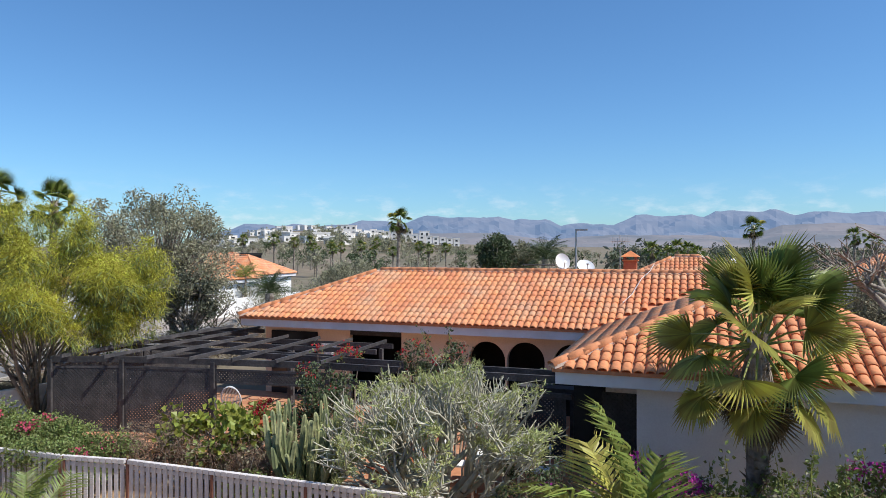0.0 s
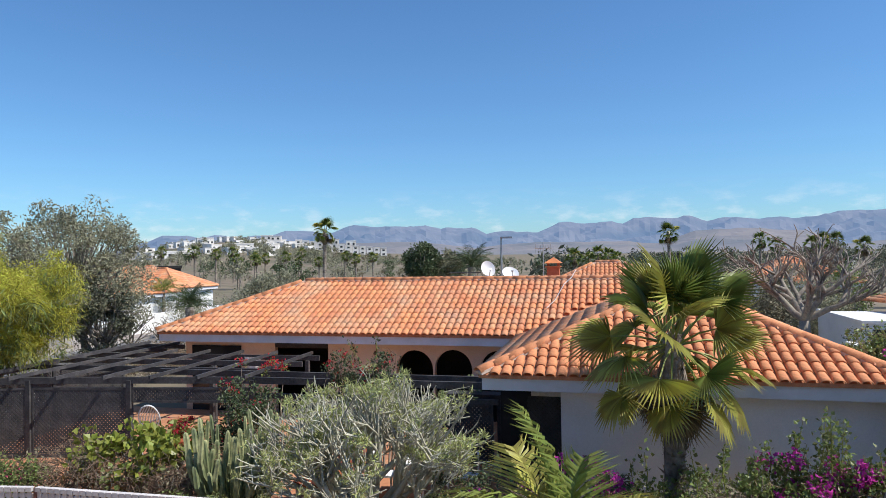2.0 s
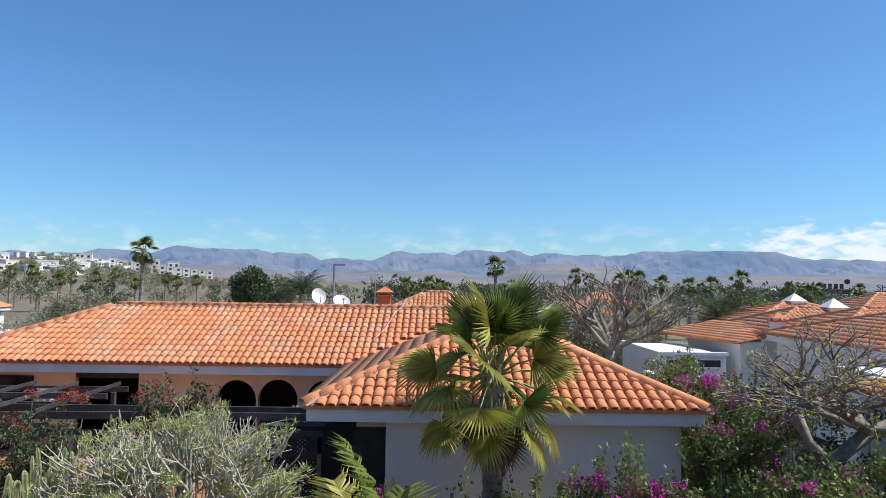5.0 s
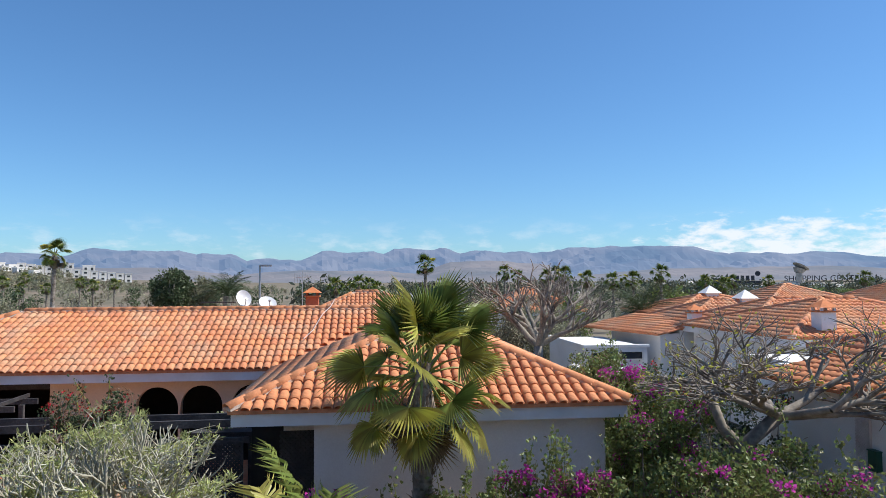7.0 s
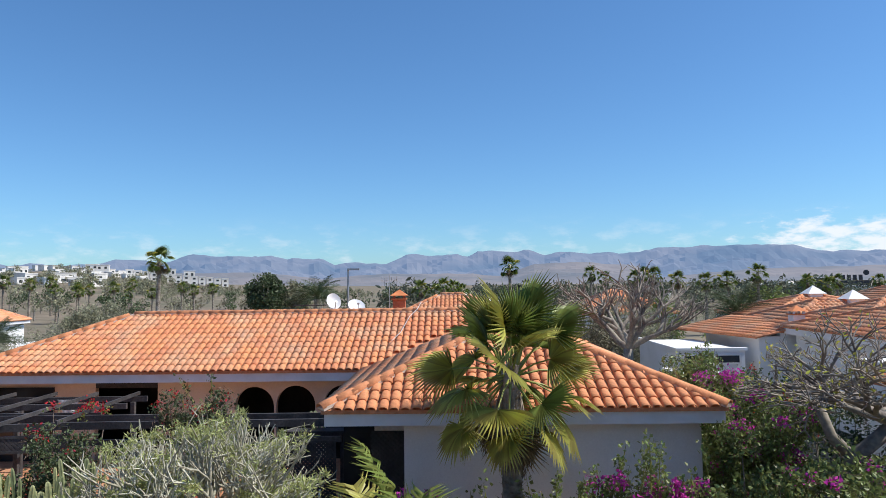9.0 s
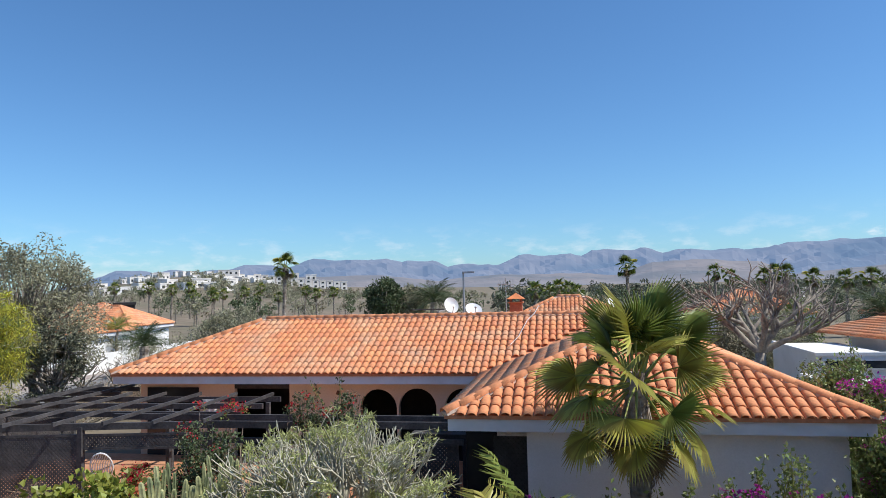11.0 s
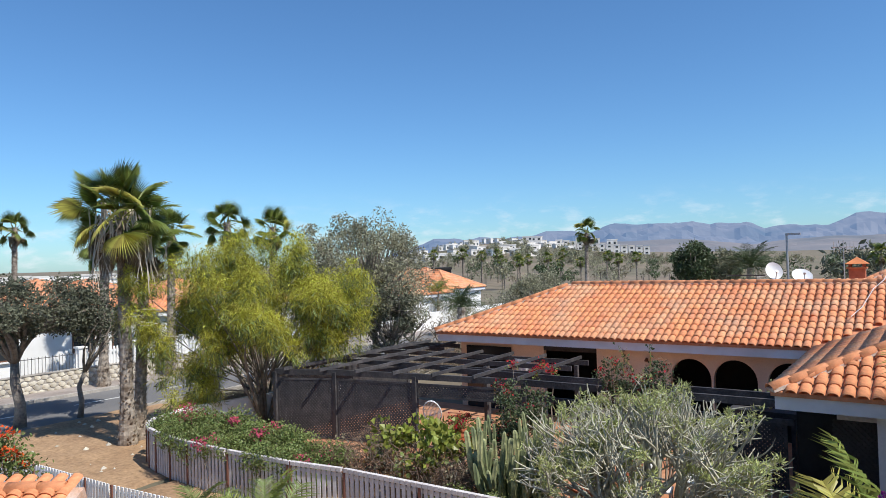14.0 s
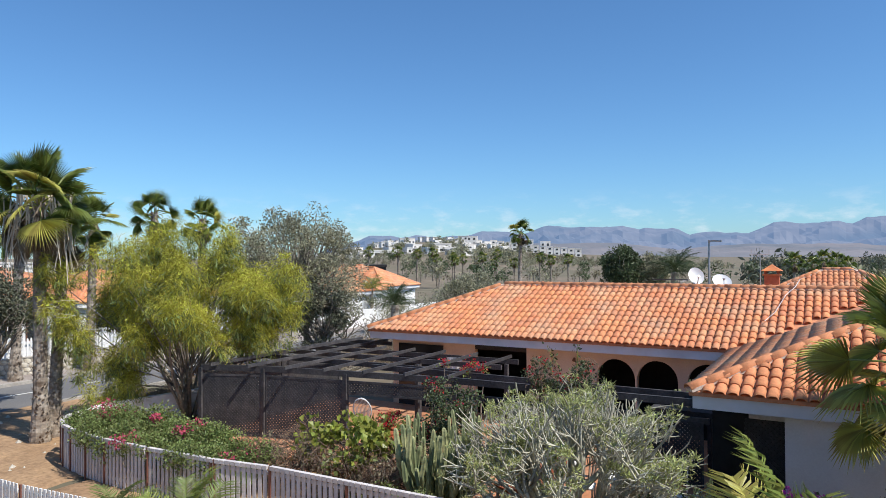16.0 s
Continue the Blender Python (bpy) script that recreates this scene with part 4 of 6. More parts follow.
def cactus(at, n, hgt, spread, seed, name="cactus", label="clump of upright candelabra cactus with ribbed grey-green stems"):
    rr = random.Random(seed)
    c = thing(name, label, "cactus", at=at)
    for i in range(n):
        a, r = rr.uniform(0, 6.283), spread * math.sqrt(rr.random())
        x, y = r * math.cos(a), r * math.sin(a)
        h1 = hgt * rr.uniform(0.35, 1.0)
        w = rr.uniform(0.036, 0.06) * (0.55 + hgt * 0.22)
        s = Shape()
        m = 10
        pts, z0 = [], rr.uniform(0, 0.35) * h1
        for j, k in enumerate((0, 0.22, 0.42, 0.6, 0.78, 0.93, 0.98, 1.0)):
            q = w * (1, 0.95, 1, 1, 1.02, 0.95, 0.7, 0.25)[j]
            for t in range(m):
                rad = q * (1.12 if t % 2 else 0.8)
                s.v.append((x * (0.45 + 0.55 * min(1, k * 2)) + rad * math.cos(6.2832 * t / m) + 0.22 * k * math.sin(1.7 * i), y * (0.45 + 0.55 * min(1, k * 2)) + rad * math.sin(6.2832 * t / m), z0 + (h1 - z0) * k))
        for j in range(7):
            for t in range(m):
                p, q = j * m + t, j * m + (t + 1) % m
                s.f.append((p, q, q + m, p + m))
        s.f.append(tuple(7 * m + t for t in range(m)))
        part("stem", s, CACTUS, c)
    return c


cactus((-8.0, 13.3, 0.05), 110, 2.2, 1.0, 3)
cactus((-3.7, 18.9, 1.75), 9, 0.9, 0.4, 9, label="small potted column cacti on the porch parapet")
shelf = thing("plant_stand", "dark timber plant stand carrying cacti", "plant stand", at=(-3.75, 18.9, 0.12))
part("shelf", Shape().box(-0.8, -0.25, 1.5, 0.8, 0.25, 1.63), DARK_WOOD, shelf)
for x in (-0.7, 0.7):
    part("leg", Shape().box(x - 0.05, -0.2, 0, x + 0.05, 0.2, 1.5), DARK_WOOD, shelf)


def bush(name, label, centres, radius, per, leaf, mat, bloom=None, bloom_at=0.2, bloom_leaf=(0.07, 0.06), category="bush", at=(0, 0, 0), shoots=0, shoot_h=0.9, bloom_n=26, dry=0, group="", bloom_r=0.22):
    """A mass of foliage round the given clump centres, with blossom in patches and long shoots."""
    b = thing(name, label, category, group, at=at)
    c = np.asarray(centres) - np.asarray(at)
    c = c + RNG.normal(size=c.shape) * radius * 0.25
    base = c.copy()
    base[:, 2] = 0
    s = Shape()
    for p, q in zip(c[::2], base[::2]):
        s.tube([q * np.array([0.85, 0.85, 1]), (p + q) / 2 + RNG.normal(size=3) * 0.1, p], [0.03, 0.02, 0.008], 4, False)
    tagged(part("woody_stem", s, BARK_GREY, b), kind="stuff")
    pts = clumps(c, radius, per, 0.85, 0.3)
    part("leaves", leaf_cloud(pts, leaf[0], leaf[1], lift=0.25), mat, b)
    if dry:
        tagged(part("dry_growth", twigs_from(clumps(c, radius * 1.05, dry, 0.9, 0.5), c.mean(0), 1, 0.008, 0.12), DRY_TWIG, b, "tangle of dry brown twigs"), kind="stuff")
    if shoots:
        s, lp = Shape(), []
        for i in range(shoots):
            p = c[RNG.integers(len(c))] + np.array([RNG.normal() * radius * 0.5, RNG.normal() * radius * 0.4, radius * 0.5])
            hh = shoot_h * RNG.uniform(0.5, 1.1)
            tip = p + np.array([RNG.normal() * 0.15, RNG.normal() * 0.12, hh])
            s.tube([p, (p + tip) / 2 + RNG.normal(size=3) * 0.04, tip], [0.012, 0.009, 0.004], 4, False)
            k = RNG.uniform(0, 1, (int(46 * hh), 1))
            lp.append(p + (tip - p) * k + RNG.normal(size=(len(k), 3)) * 0.05)
        tagged(part("leafy_shoot", s, STALK_GREEN, b), kind="stuff")
        part("shoot_leaves", leaf_cloud(np.concatenate(lp), leaf[0] * 1.1, leaf[1] * 1.1, lift=0.5), mat, b)
    if bloom is not None:
        k = c[RNG.permutation(len(c))[:max(1, int(len(c) * bloom_at))]]
        k = k + np.array([0, -radius * 0.45, radius * 0.45])
        part("blossom", leaf_cloud(clumps(k, bloom_r, bloom_n, 0.8, 0.1), *bloom_leaf, lift=0.3), bloom, b, "bright papery blossom")
    return b


def strip(x0, x1, y0, y1, z0, z1, n):
    return np.stack([RNG.uniform(x0, x1, n), RNG.uniform(y0, y1, n), RNG.uniform(z0, z1, n)], 1)


bush("hedge", "clipped green hedge with pink blossom spilling over the picket fence", np.concatenate([strip(-18.9, -13.6, 11.4, 12.6, 0.9, 1.3, 125), strip(-13.6, -12.0, 11.4, 12.4, 0.6, 1.0, 22), strip(-17.6, -12.6, 10.85, 11.1, 1.0, 1.22, 30)]),
     0.38, 230, (0.08, 0.05), HEDGE, PINK, 0.1, category="hedge", at=(-15, 11.6, 0), bloom_n=70, bloom_r=0.3)
bush("bougainvillea", "bougainvillea with dark leaves and red blossom on the pergola post", strip(-9.4, -8.2, 14.4, 15.6, 0.9, 2.45, 34), 0.32, 110, (0.085, 0.06), DEEP, RED, 0.22, at=(-8.8, 15, 0.1), bloom_n=14, dry=5)
bush("bougainvillea", "straggling red bougainvillea climbing over the pergola rail", strip(-7.0, -5.3, 16.3, 16.9, 1.3, 3.05, 44), 0.27, 85, (0.08, 0.05), DEEP, RED, 0.4, at=(-6.1, 16.6, 0.1), bloom_n=14, shoots=9, shoot_h=0.6, dry=8)
bush("bougainvillea", "red bougainvillea trailing along the pergola beam", strip(-10.4, -9.2, 17.2, 18.6, 2.3, 2.6, 9), 0.18, 20, (0.08, 0.05), HEDGE, RED, 0.9, at=(-9.8, 17.8, 0.1), bloom_n=26)
bush("bougainvillea", "purple bougainvillea at the foot of the white wall", strip(-1.0, 0.3, 11.8, 12.6, 0.9, 1.85, 18), 0.3, 70, (0.08, 0.055), DEEP, MAGENTA, 0.9, at=(-0.4, 12.2, 0), bloom_n=110, dry=12)
bush("bougainvillea", "purple bougainvillea with long leafy shoots before the wall", strip(2.4, 4.6, 11.8, 12.5, 0.8, 2.0, 40), 0.32, 120, (0.085, 0.06), HEDGE, MAGENTA, 0.6, at=(3.5, 12.2, 0), shoots=20, shoot_h=1.0, bloom_n=60, dry=14)
bush("bougainvillea", "dark bougainvillea with dull purple blossom beside the silver bush", strip(-3.3, -1.2, 11.6, 12.4, 0.6, 1.6, 26), 0.3, 70, (0.08, 0.05), DEEP, MAGENTA, 0.4, at=(-2.3, 12, 0), bloom_n=18, dry=16)
bush("hedge", "green hedge with upright leafy shoots under the palm", strip(0.2, 2.6, 11.6, 12.5, 0.7, 1.65, 44), 0.32, 150, (0.085, 0.06), HEDGE, None, at=(1.4, 12, 0), shoots=26, shoot_h=0.8, dry=10, category="hedge")
bush("hedge", "tangled dry and green hedge along the fence", np.concatenate([strip(-1.5, 7.5, 10.7, 11.5, 0.5, 1.7, 80)]), 0.36, 95, (0.075, 0.05), SCRUB, None, at=(3, 11, 0), dry=34, category="hedge")
bush("bougainvillea", "tall bougainvillea thicket with purple blossom beside the house", np.concatenate([strip(5.6, 7.6, 13.2, 18.5, 0.6, 3.0, 110), strip(5.8, 6.9, 16.5, 19.5, 2.6, 3.4, 24)]), 0.45, 190, (0.1, 0.065), HEDGE, MAGENTA, 0.26, at=(6.4, 15, 0), bloom_n=70, dry=9, shoots=8, shoot_h=0.6, bloom_r=0.25)
bush("bougainvillea", "leafy bougainvillea before the white villa wall", strip(5.0, 8.2, 10.3, 12.1, 0.5, 2.5, 80), 0.38, 170, (0.095, 0.065), HEDGE, MAGENTA, 0.32, at=(6.8, 11, 0), shoots=14, shoot_h=0.7, bloom_n=34, dry=8)
bush("ground_shrub", "low green shrub on the patio behind the fence", strip(-8.9, -7.4, 11.6, 12.3, 0.3, 0.8, 14), 0.3, 100, (0.06, 0.04), HEDGE, at=(-8.2, 12, 0))
bush("dry_shrub", "bare dry twiggy shrubs behind the fence", strip(-13.2, -8.2, 12.0, 14.2, 0.3, 1.2, 60), 0.4, 30, (0.08, 0.05), SCRUB, at=(-10.4, 12.9, 0), dry=60)
bush("flowering_shrub", "green shrub with orange-red trumpet flowers", strip(-15.6, -14.6, 5.6, 6.1, 1.7, 2.9, 14), 0.3, 70, (0.1, 0.05), HEDGE, ORANGE, 0.6, at=(-15.1, 5.8, 0), bloom_n=26, bloom_leaf=(0.1, 0.06))
bush("wall_shrub", "small green shrubs against the low white wall", np.concatenate([strip(-17.3, -16.6, 6.6, 7.1, 0.3, 0.8, 6), strip(-15.4, -14.7, 6.8, 7.2, 0.4, 0.9, 6)]), 0.22, 60, (0.09, 0.05), HEDGE, at=(-16, 6.9, 0))

def young_palm(label, base, fronds, pairs, leaf, wide, seed):
    """A low palm of a few long fronds: (turn, rise in degrees, length, bend, roll, material)."""
    p = thing("areca_palm", label, "palm tree", "areca palms", at=base)
    rr = random.Random(seed)
    for i, (az, el, ln, bend, roll, mat) in enumerate(fronds):
        part("frond", feather_frond(ln, pairs, leaf * rr.uniform(0.9, 1.1), bend, seed + i, 0.5, wide), mat, p, m=pose(0, 0, 0, 0, 0, az) @ pose(0, 0, 0, 0, -el, 0) @ pose(0, 0, 0, roll))
    part("sheath", Shape().tube([(0, 0, -base[2]), (0.02, 0, -0.3), (0, 0, 0.15)], [0.09, 0.07, 0.05], 9), STALK_GREEN, p)
    return p


young_palm("young feather palm with a few broad arching fronds", (-0.62, 8.8, 1.55), [(168, 84, 2.2, 0.42, 25, FEATHER), (150, 74, 1.75, 0.7, -20, FROND_YELLOW), (190, 58, 1.75, 0.75, 30, FEATHER), (10, 64, 1.45, 0.8, -15, FROND_YELLOW), (345, 52, 1.45, 0.8, 20, FEATHER), (60, 80, 1.5, 0.5, 0, FEATHER), (265, 62, 1.3, 0.9, 10, FEATHER)], 44, 0.46, 0.02, 21)
young_palm("yellow-green feather palm beside the low fence", (-7.4, 5.85, 2.12), [(30, 80, 1.0, 0.5, 10, FEATHER), (340, 55, 1.0, 0.8, 20, FEATHER), (200, 60, 0.9, 0.8, -20, FEATHER), (140, 65, 0.95, 0.7, 0, HEDGE), (250, 50, 0.8, 0.9, 0, FEATHER), (80, 60, 0.95, 0.8, 30, HEDGE), (300, 45, 0.9, 0.9, 0, FEATHER)], 34, 0.26, 0.009, 33)
feather_palm("areca_palm", "small feather palm beside the fence corner", (-12.9, 8.6, 0.4), 8, 1.0, 30, 0.3, HEDGE, 35, 80, 15, 0, bend=0.9, group="areca palms")


# ---- trees along the street ----
fan_palm("fan_palm", "tall fan palm with a skirt of bleached dead stalks", (-22.0, 12.2, 0), 7.75, 1.0, 0.92, 40, 16, 0.21, (0.25, -0.2), seed=8, skirt=2.3, stalks=50, yellow=0.3, low=-28, sag=0.5, group="street palms")
fan_palm("fan_palm", "slimmer fan palm standing close behind the tall one", (-22.3, 12.75, 0), 7.0, 0.75, 0.75, 18, 10, 0.19, (-0.2, 0.5), seed=9, skirt=1.2, stalks=10, yellow=0.1, low=-50, sag=0.6, group="street palms")


def willow(name, label, base, crown, size, seed):
    t = thing(name, label, "tree", at=base)
    b = np.asarray(base)
    lobes = blob_centres(np.asarray(crown) - b, size, 46, 0.5)
    lobes = np.concatenate([lobes, np.array(((-2.1, -3.7, 5.3), (-2.0, -3.5, 4.3), (-1.8, -3.2, 3.3), (-1.4, -2.4, 2.4), (-1.2, -2.2, 1.7), (2.3, 2.2, 5.3), (2.4, 2.0, 4.2), (2.2, 1.4, 3.2), (0.2, -0.6, 6.5), (1.3, 0.6, 6.3)))])
    c = np.concatenate([q + unit(7) * RNG.uniform(0.3, 0.85, (7, 1)) * np.array((1, 1, 0.75)) for q in lobes])
    part("trunk", limbs((0, 0, -0.05), lobes[:16], 0.06, 0.05), BARK_GREY, t, "several slender grey stems", smooth=True)
    part("branchwork", twigs_from(lobes, (0, 0, 1.4), 1, 0.03, 0.85), BARK_GREY, t)
    top = c + np.array((0, 0, 0.25))
    part("crown", leaf_cloud(clumps(c, 0.42, 150, 1.1, 0.1), 0.38, 0.013, droop=0.85), WILLOW, t, "hanging thread-like yellow-green foliage")
    part("fresh_growth", leaf_cloud(clumps(top[RNG.random(len(top)) < 0.7], 0.33, 85, 0.7, 0.2), 0.13, 0.035, lift=0.1), WILLOW, t)
    # darker green inside the crown puts its depth of shade into the colour
    part("inner_shade_foliage", leaf_cloud(clumps(c - np.array((0, 0, 0.25)), 0.42, 42, 0.9, 0.1), 0.34, 0.035, droop=1.0), HEDGE, t)
    tagged(part("dry_growth", twigs_from(clumps(c[::3], 0.4, 5), (0, 0, 3.5), 1, 0.007, 0.16), TWIG, t), kind="stuff")


willow("feathery_tree", "broad feathery yellow-green tree with many slender stems", (-19.75, 16.1, 0), (-19.8, 16.1, 4.5), (3.6, 3.7, 2.25), 3)
bush("feathery_shrub", "low feathery yellow-green shrub beside the kerb", strip(-21.8, -20.7, 14.0, 15.2, 0.5, 2.4, 26), 0.4, 150, (0.24, 0.02), WILLOW, at=(-21.2, 14.6, 0))
bush("ground_cover", "dry low ground cover beside the road", np.concatenate([strip(-24.6, -20.5, 15.2, 20.5, 0.1, 0.45, 46), strip(-24.6, -19.8, 20, 37, 0.3, 1.3, 150)]), 0.5, 70, (0.11, 0.045), SCRUB, at=(-22.5, 18, 0), dry=26)
tree("round_tree", "tall grey-green tree with sparse airy foliage", (-22.7, 25.6, 0), (-22.9, 25.2, 5.55), (4.1, 4.1, 3.4), 0.2, 240, 105, 0.55, (0.15, 0.06), OLIVE, BARK_GREY, 7)
# second tree added to make the grey tree's darker lower crown
tree("dark_tree", "darker lower crown of the grey tree, added as a second tree", (-21.6, 25.0, 0), (-21.2, 25.0, 3.2), (1.7, 1.7, 1.9), 0.15, 46, 130, 0.5, (0.15, 0.07), SHADY, BARK_GREY, 6)
leaner = tree("leaning_tree", "leaning street tree with grey bark and dark sparse leaves", (-28.3, 11.5, 0), (-28.4, 11.6, 4.35), (1.9, 3.4, 1.35), 0.19, 120, 120, 0.45, (0.15, 0.07), SHADY, BARK_GREY, 9, fork_at=0.55, bend=-0.4)
tree("dark_tree", "dark leafy street tree across the soil verge", (-28.0, 13.6, 0), (-28.0, 14.2, 4.2), (1.3, 1.6, 1.3), 0.1, 46, 120, 0.42, (0.14, 0.07), SHADY, BARK_GREY, 6)
for x, y, z, sd in ((-33.8, 24.9, 8.5, 31), (-33.8, 28.3, 8.3, 32), (-33.8, 21.3, 8.0, 33), (-33.8, 17.6, 7.4, 34), (-60, 24.2, 9.6, 35), (-62, 21.0, 8.0, 36)):
    fan_palm("fan_palm", "slender fan palm behind the pavement across the road", (x, y, 0.1), z, 0.75, 0.85, 16, 7, 0.22, (0.2, 0.1), seed=sd, yellow=0.05, low=-50, sag=0.6, group="palms across the road")


# ---- bare trees ----
def bare_tree(name, label, at, trunk, heading, length, radius, depth, spread, rise_, flat, seed, leaves, leaf_mat, stub=None):
    t = thing(name, label, "tree", at=at)
    pts = [Vector(p) for p in trunk]
    part("trunk", Shape().tube(pts, [radius * 1.7, radius * 1.45, radius * 1.35, radius * 1.3][:len(pts)], 10), BARK_GREY, t, smooth=True)
    if stub:
        part("stub", Shape().tube([pts[-2]] + [Vector(p) for p in stub], [radius * 1.1, radius, radius * 0.9], 9), BARK_GREY, t, "sawn-off limb", smooth=True)
    s, ends = branching(seed, pts[-1], heading, length, radius, depth, spread, rise_, flat)
    tagged(part("branchwork", s, BARK_GREY, t, smooth=True), kind="stuff")
    if leaves:
        part("leaves", leaf_cloud(clumps(ends, 0.12, leaves, 1, 0.1), 0.11, 0.045, lift=0.4), leaf_mat, t, "few young leaves")
    return t


bare_tree("bare_tree", "nearly bare spreading tree with thick pruned limbs and young leaves", (6.9, 13.0, 0), [(-0.3, 0.4, 0), (0.0, 0.2, 1.3), (0.55, 0.0, 2.35), (1.25, -0.15, 3.0)],
          [(-1.2, -0.1, 0.42), (-1.1, -0.6, 0.3), (0.9, -0.7, 0.1), (0.5, -1, 0.18), (0.2, 0.7, 0.35), (1, 0.1, 0.25), (-0.8, 0.5, 0.5)], 1.02, 0.1, 5, 0.75, -0.11, 0.2, 12, 1, WILLOW, stub=[(0.2, 0.1, 2.75), (0.02, 0.15, 3.3)])
bare_tree("bare_tree", "bare grey tree with a stout trunk behind the house", (7.3, 29.3, 0), [(0, 0, 0), (0.05, 0, 1.2), (0.1, 0, 2.2), (0.1, 0, 2.9)],
          [(-1, 0.1, 0.55), (1, 0.1, 0.6), (0.2, 0.9, 0.9), (-0.3, -0.8, 0.8), (0.5, -0.6, 0.9), (-0.6, 0.5, 1)], 1.35, 0.15, 4, 0.7, 0.08, 0.6, 5, 1, OLIVE)
bare_tree("bare_tree", "bare grey shrubby tree beside the far road", (-24, 31, 0), [(0, 0, 0), (0.1, 0, 0.4), (0.1, 0, 0.7)],
          [(-1, 0.1, 0.5), (1, 0.1, 0.5), (0.2, 0.9, 0.6), (-0.3, -0.8, 0.6)], 1.2, 0.09, 3, 0.8, 0.0, 0.5, 15, 2, SCRUB)


# ---- villas ----
def window(parent, x0, x1, z0, z1, m, frame_mat=BROWN_WOOD, mullions=2, sill=True):
    """A framed window on a wall that faces -y, placed by m."""
    w = part("window", Shape().box(x0 - 0.02, -0.03, z0 - 0.02, x1 + 0.02, 0.0, z1 + 0.02), GLASS, parent, "dark glazed window in a frame", m=m)
    f = 0.07
    for q in ((x0 - f, z0 - f, x1 + f, z0), (x0 - f, z1, x1 + f, z1 + f), (x0 - f, z0, x0, z1), (x1, z0, x1 + f, z1)):
        part("window_frame", Shape().box(q[0], -0.07, q[1], q[2], -0.032, q[3]), frame_mat, w)
    for k in range(1, mullions):
        x = x0 + (x1 - x0) * k / mullions
        part("mullion", Shape().box(x - 0.03, -0.06, z0, x + 0.03, -0.032, z1), frame_mat, w)
    if sill:
        part("window_sill", Shape().box(x0 - 0.15, -0.15, z0 - f - 0.08, x1 + 0.15, -0.005, z0 - f), WHITE, w)
    return w


def villa(label, x0, x1, y0, y1, ze, zr, wall=WHITE, over=0.4, windows=(), tiles=True, group="", ridge_along="x", base=0.0):
    v = thing("villa", label, "house", group)
    part("wall", Shape().box(x0 + over, y0 + over, base, x1 - over, y1 - over, ze - 0.05), wall, v)
    d = (y1 - y0) / 2 if ridge_along == "x" else (x1 - x0) / 2
    if ridge_along == "x":
        d = min(d, (x1 - x0) / 2 - 0.05)
        ra, rb = (x0 + d, (y0 + y1) / 2, zr), (x1 - d, (y0 + y1) / 2, zr)
    else:
        d = min(d, (y1 - y0) / 2 - 0.05)
        ra, rb = ((x0 + x1) / 2, y0 + d, zr), ((x0 + x1) / 2, y1 - d, zr)
    a, b, c, e = (x0, y0, ze), (x1, y0, ze), (x1, y1, ze), (x0, y1, ze)
    if ridge_along == "x":
        sl = ((a, b, rb, ra), (b, c, rb, rb), (c, e, ra, rb), (e, a, ra, ra))
        hips = ((a, ra), (e, ra), (b, rb), (c, rb), (ra, rb))
    else:
        sl = ((a, b, ra, ra), (b, c, rb, ra), (c, e, rb, rb), (e, a, ra, rb))
        hips = ((a, ra), (b, ra), (c, rb), (e, rb), (ra, rb))
    deck = Shape()
    for q in sl:
        pts = [q[0], q[1], q[2]] + ([q[3]] if q[3] != q[2] else [])
        deck.slab(pts, 0.05)
    r = part("roof", deck, TILE_BED, v, "orange barrel-tile hip roof")
    if tiles:
        fr = []
        for q in (sl[0], sl[3]) if tiles == "seen" else sl:
            fr += slope_frames(*q)
        tagged(part("tiling", joined(FAR_TILE, fr), TILE, r, smooth=True), kind="stuff")
        caps = []
        for p, q in hips:
            caps += cap_line(p, q)
        tagged(part("ridge_tiles", joined(CAP_SHAPE, caps), TILE, r, smooth=True), kind="stuff")
        for p, q in hips:
            part("mortar", mortar_line(p, q), MORTAR, r)
    part("fascia", Shape().box(x0 + 0.05, y0 + 0.05, ze - 0.3, x1 - 0.05, y0 + 0.2, ze - 0.05), FASCIA, v)
    part("fascia", Shape().box(x0 + 0.05, y0 + 0.2, ze - 0.3, x0 + 0.2, y1 - 0.05, ze - 0.05), FASCIA, v)
    part("fascia", Shape().box(x1 - 0.2, y0 + 0.2, ze - 0.3, x1 - 0.05, y1 - 0.05, ze - 0.05), FASCIA, v)
    for side, p, q, z0, z1 in windows:
        m = pose(0, y0 + over, 0) if side == "front" else (pose(x1 - over, 0, 0, 0, 0, 90) if side == "east" else pose(x0 + over, 0, 0, 0, 0, -90))
        if side == "west":
            p, q = -q, -p
        window(v, p, q, z0, z1, m)
    return v


random.seed(21)
# terrace of villas on the north-east side
for xa, xb, y0, y1, ze, zr in ((12.35, 19.4, 11.0, 18.1, 3.75, 4.95), (14.2, 23.6, 21.7, 29.9, 3.72, 4.9), (14.75, 23.0, 25.65, 32.7, 3.68, 4.83), (14.05, 22.0, 29.8, 36.6, 3.5, 4.7), (15.6, 23.5, 34.2, 41.2, 3.9, 4.85), (24.0, 31.0, 16.5, 23.0, 3.7, 4.9)):
    villa("white terraced villa with an orange barrel-tile hip roof", xa, xb, y0, y1, ze, zr, tiles="seen" if y0 > 12 else True, group="terraced villas")
chimney((15.82, 22.3, 3.95), 0.55, 0.62, WHITE, "white chimney with a tiled cap on a villa roof")
chimney((15.05, 30.3, 3.6), 0.5, 0.6, WHITE, "white chimney with a tiled cap on a villa roof")
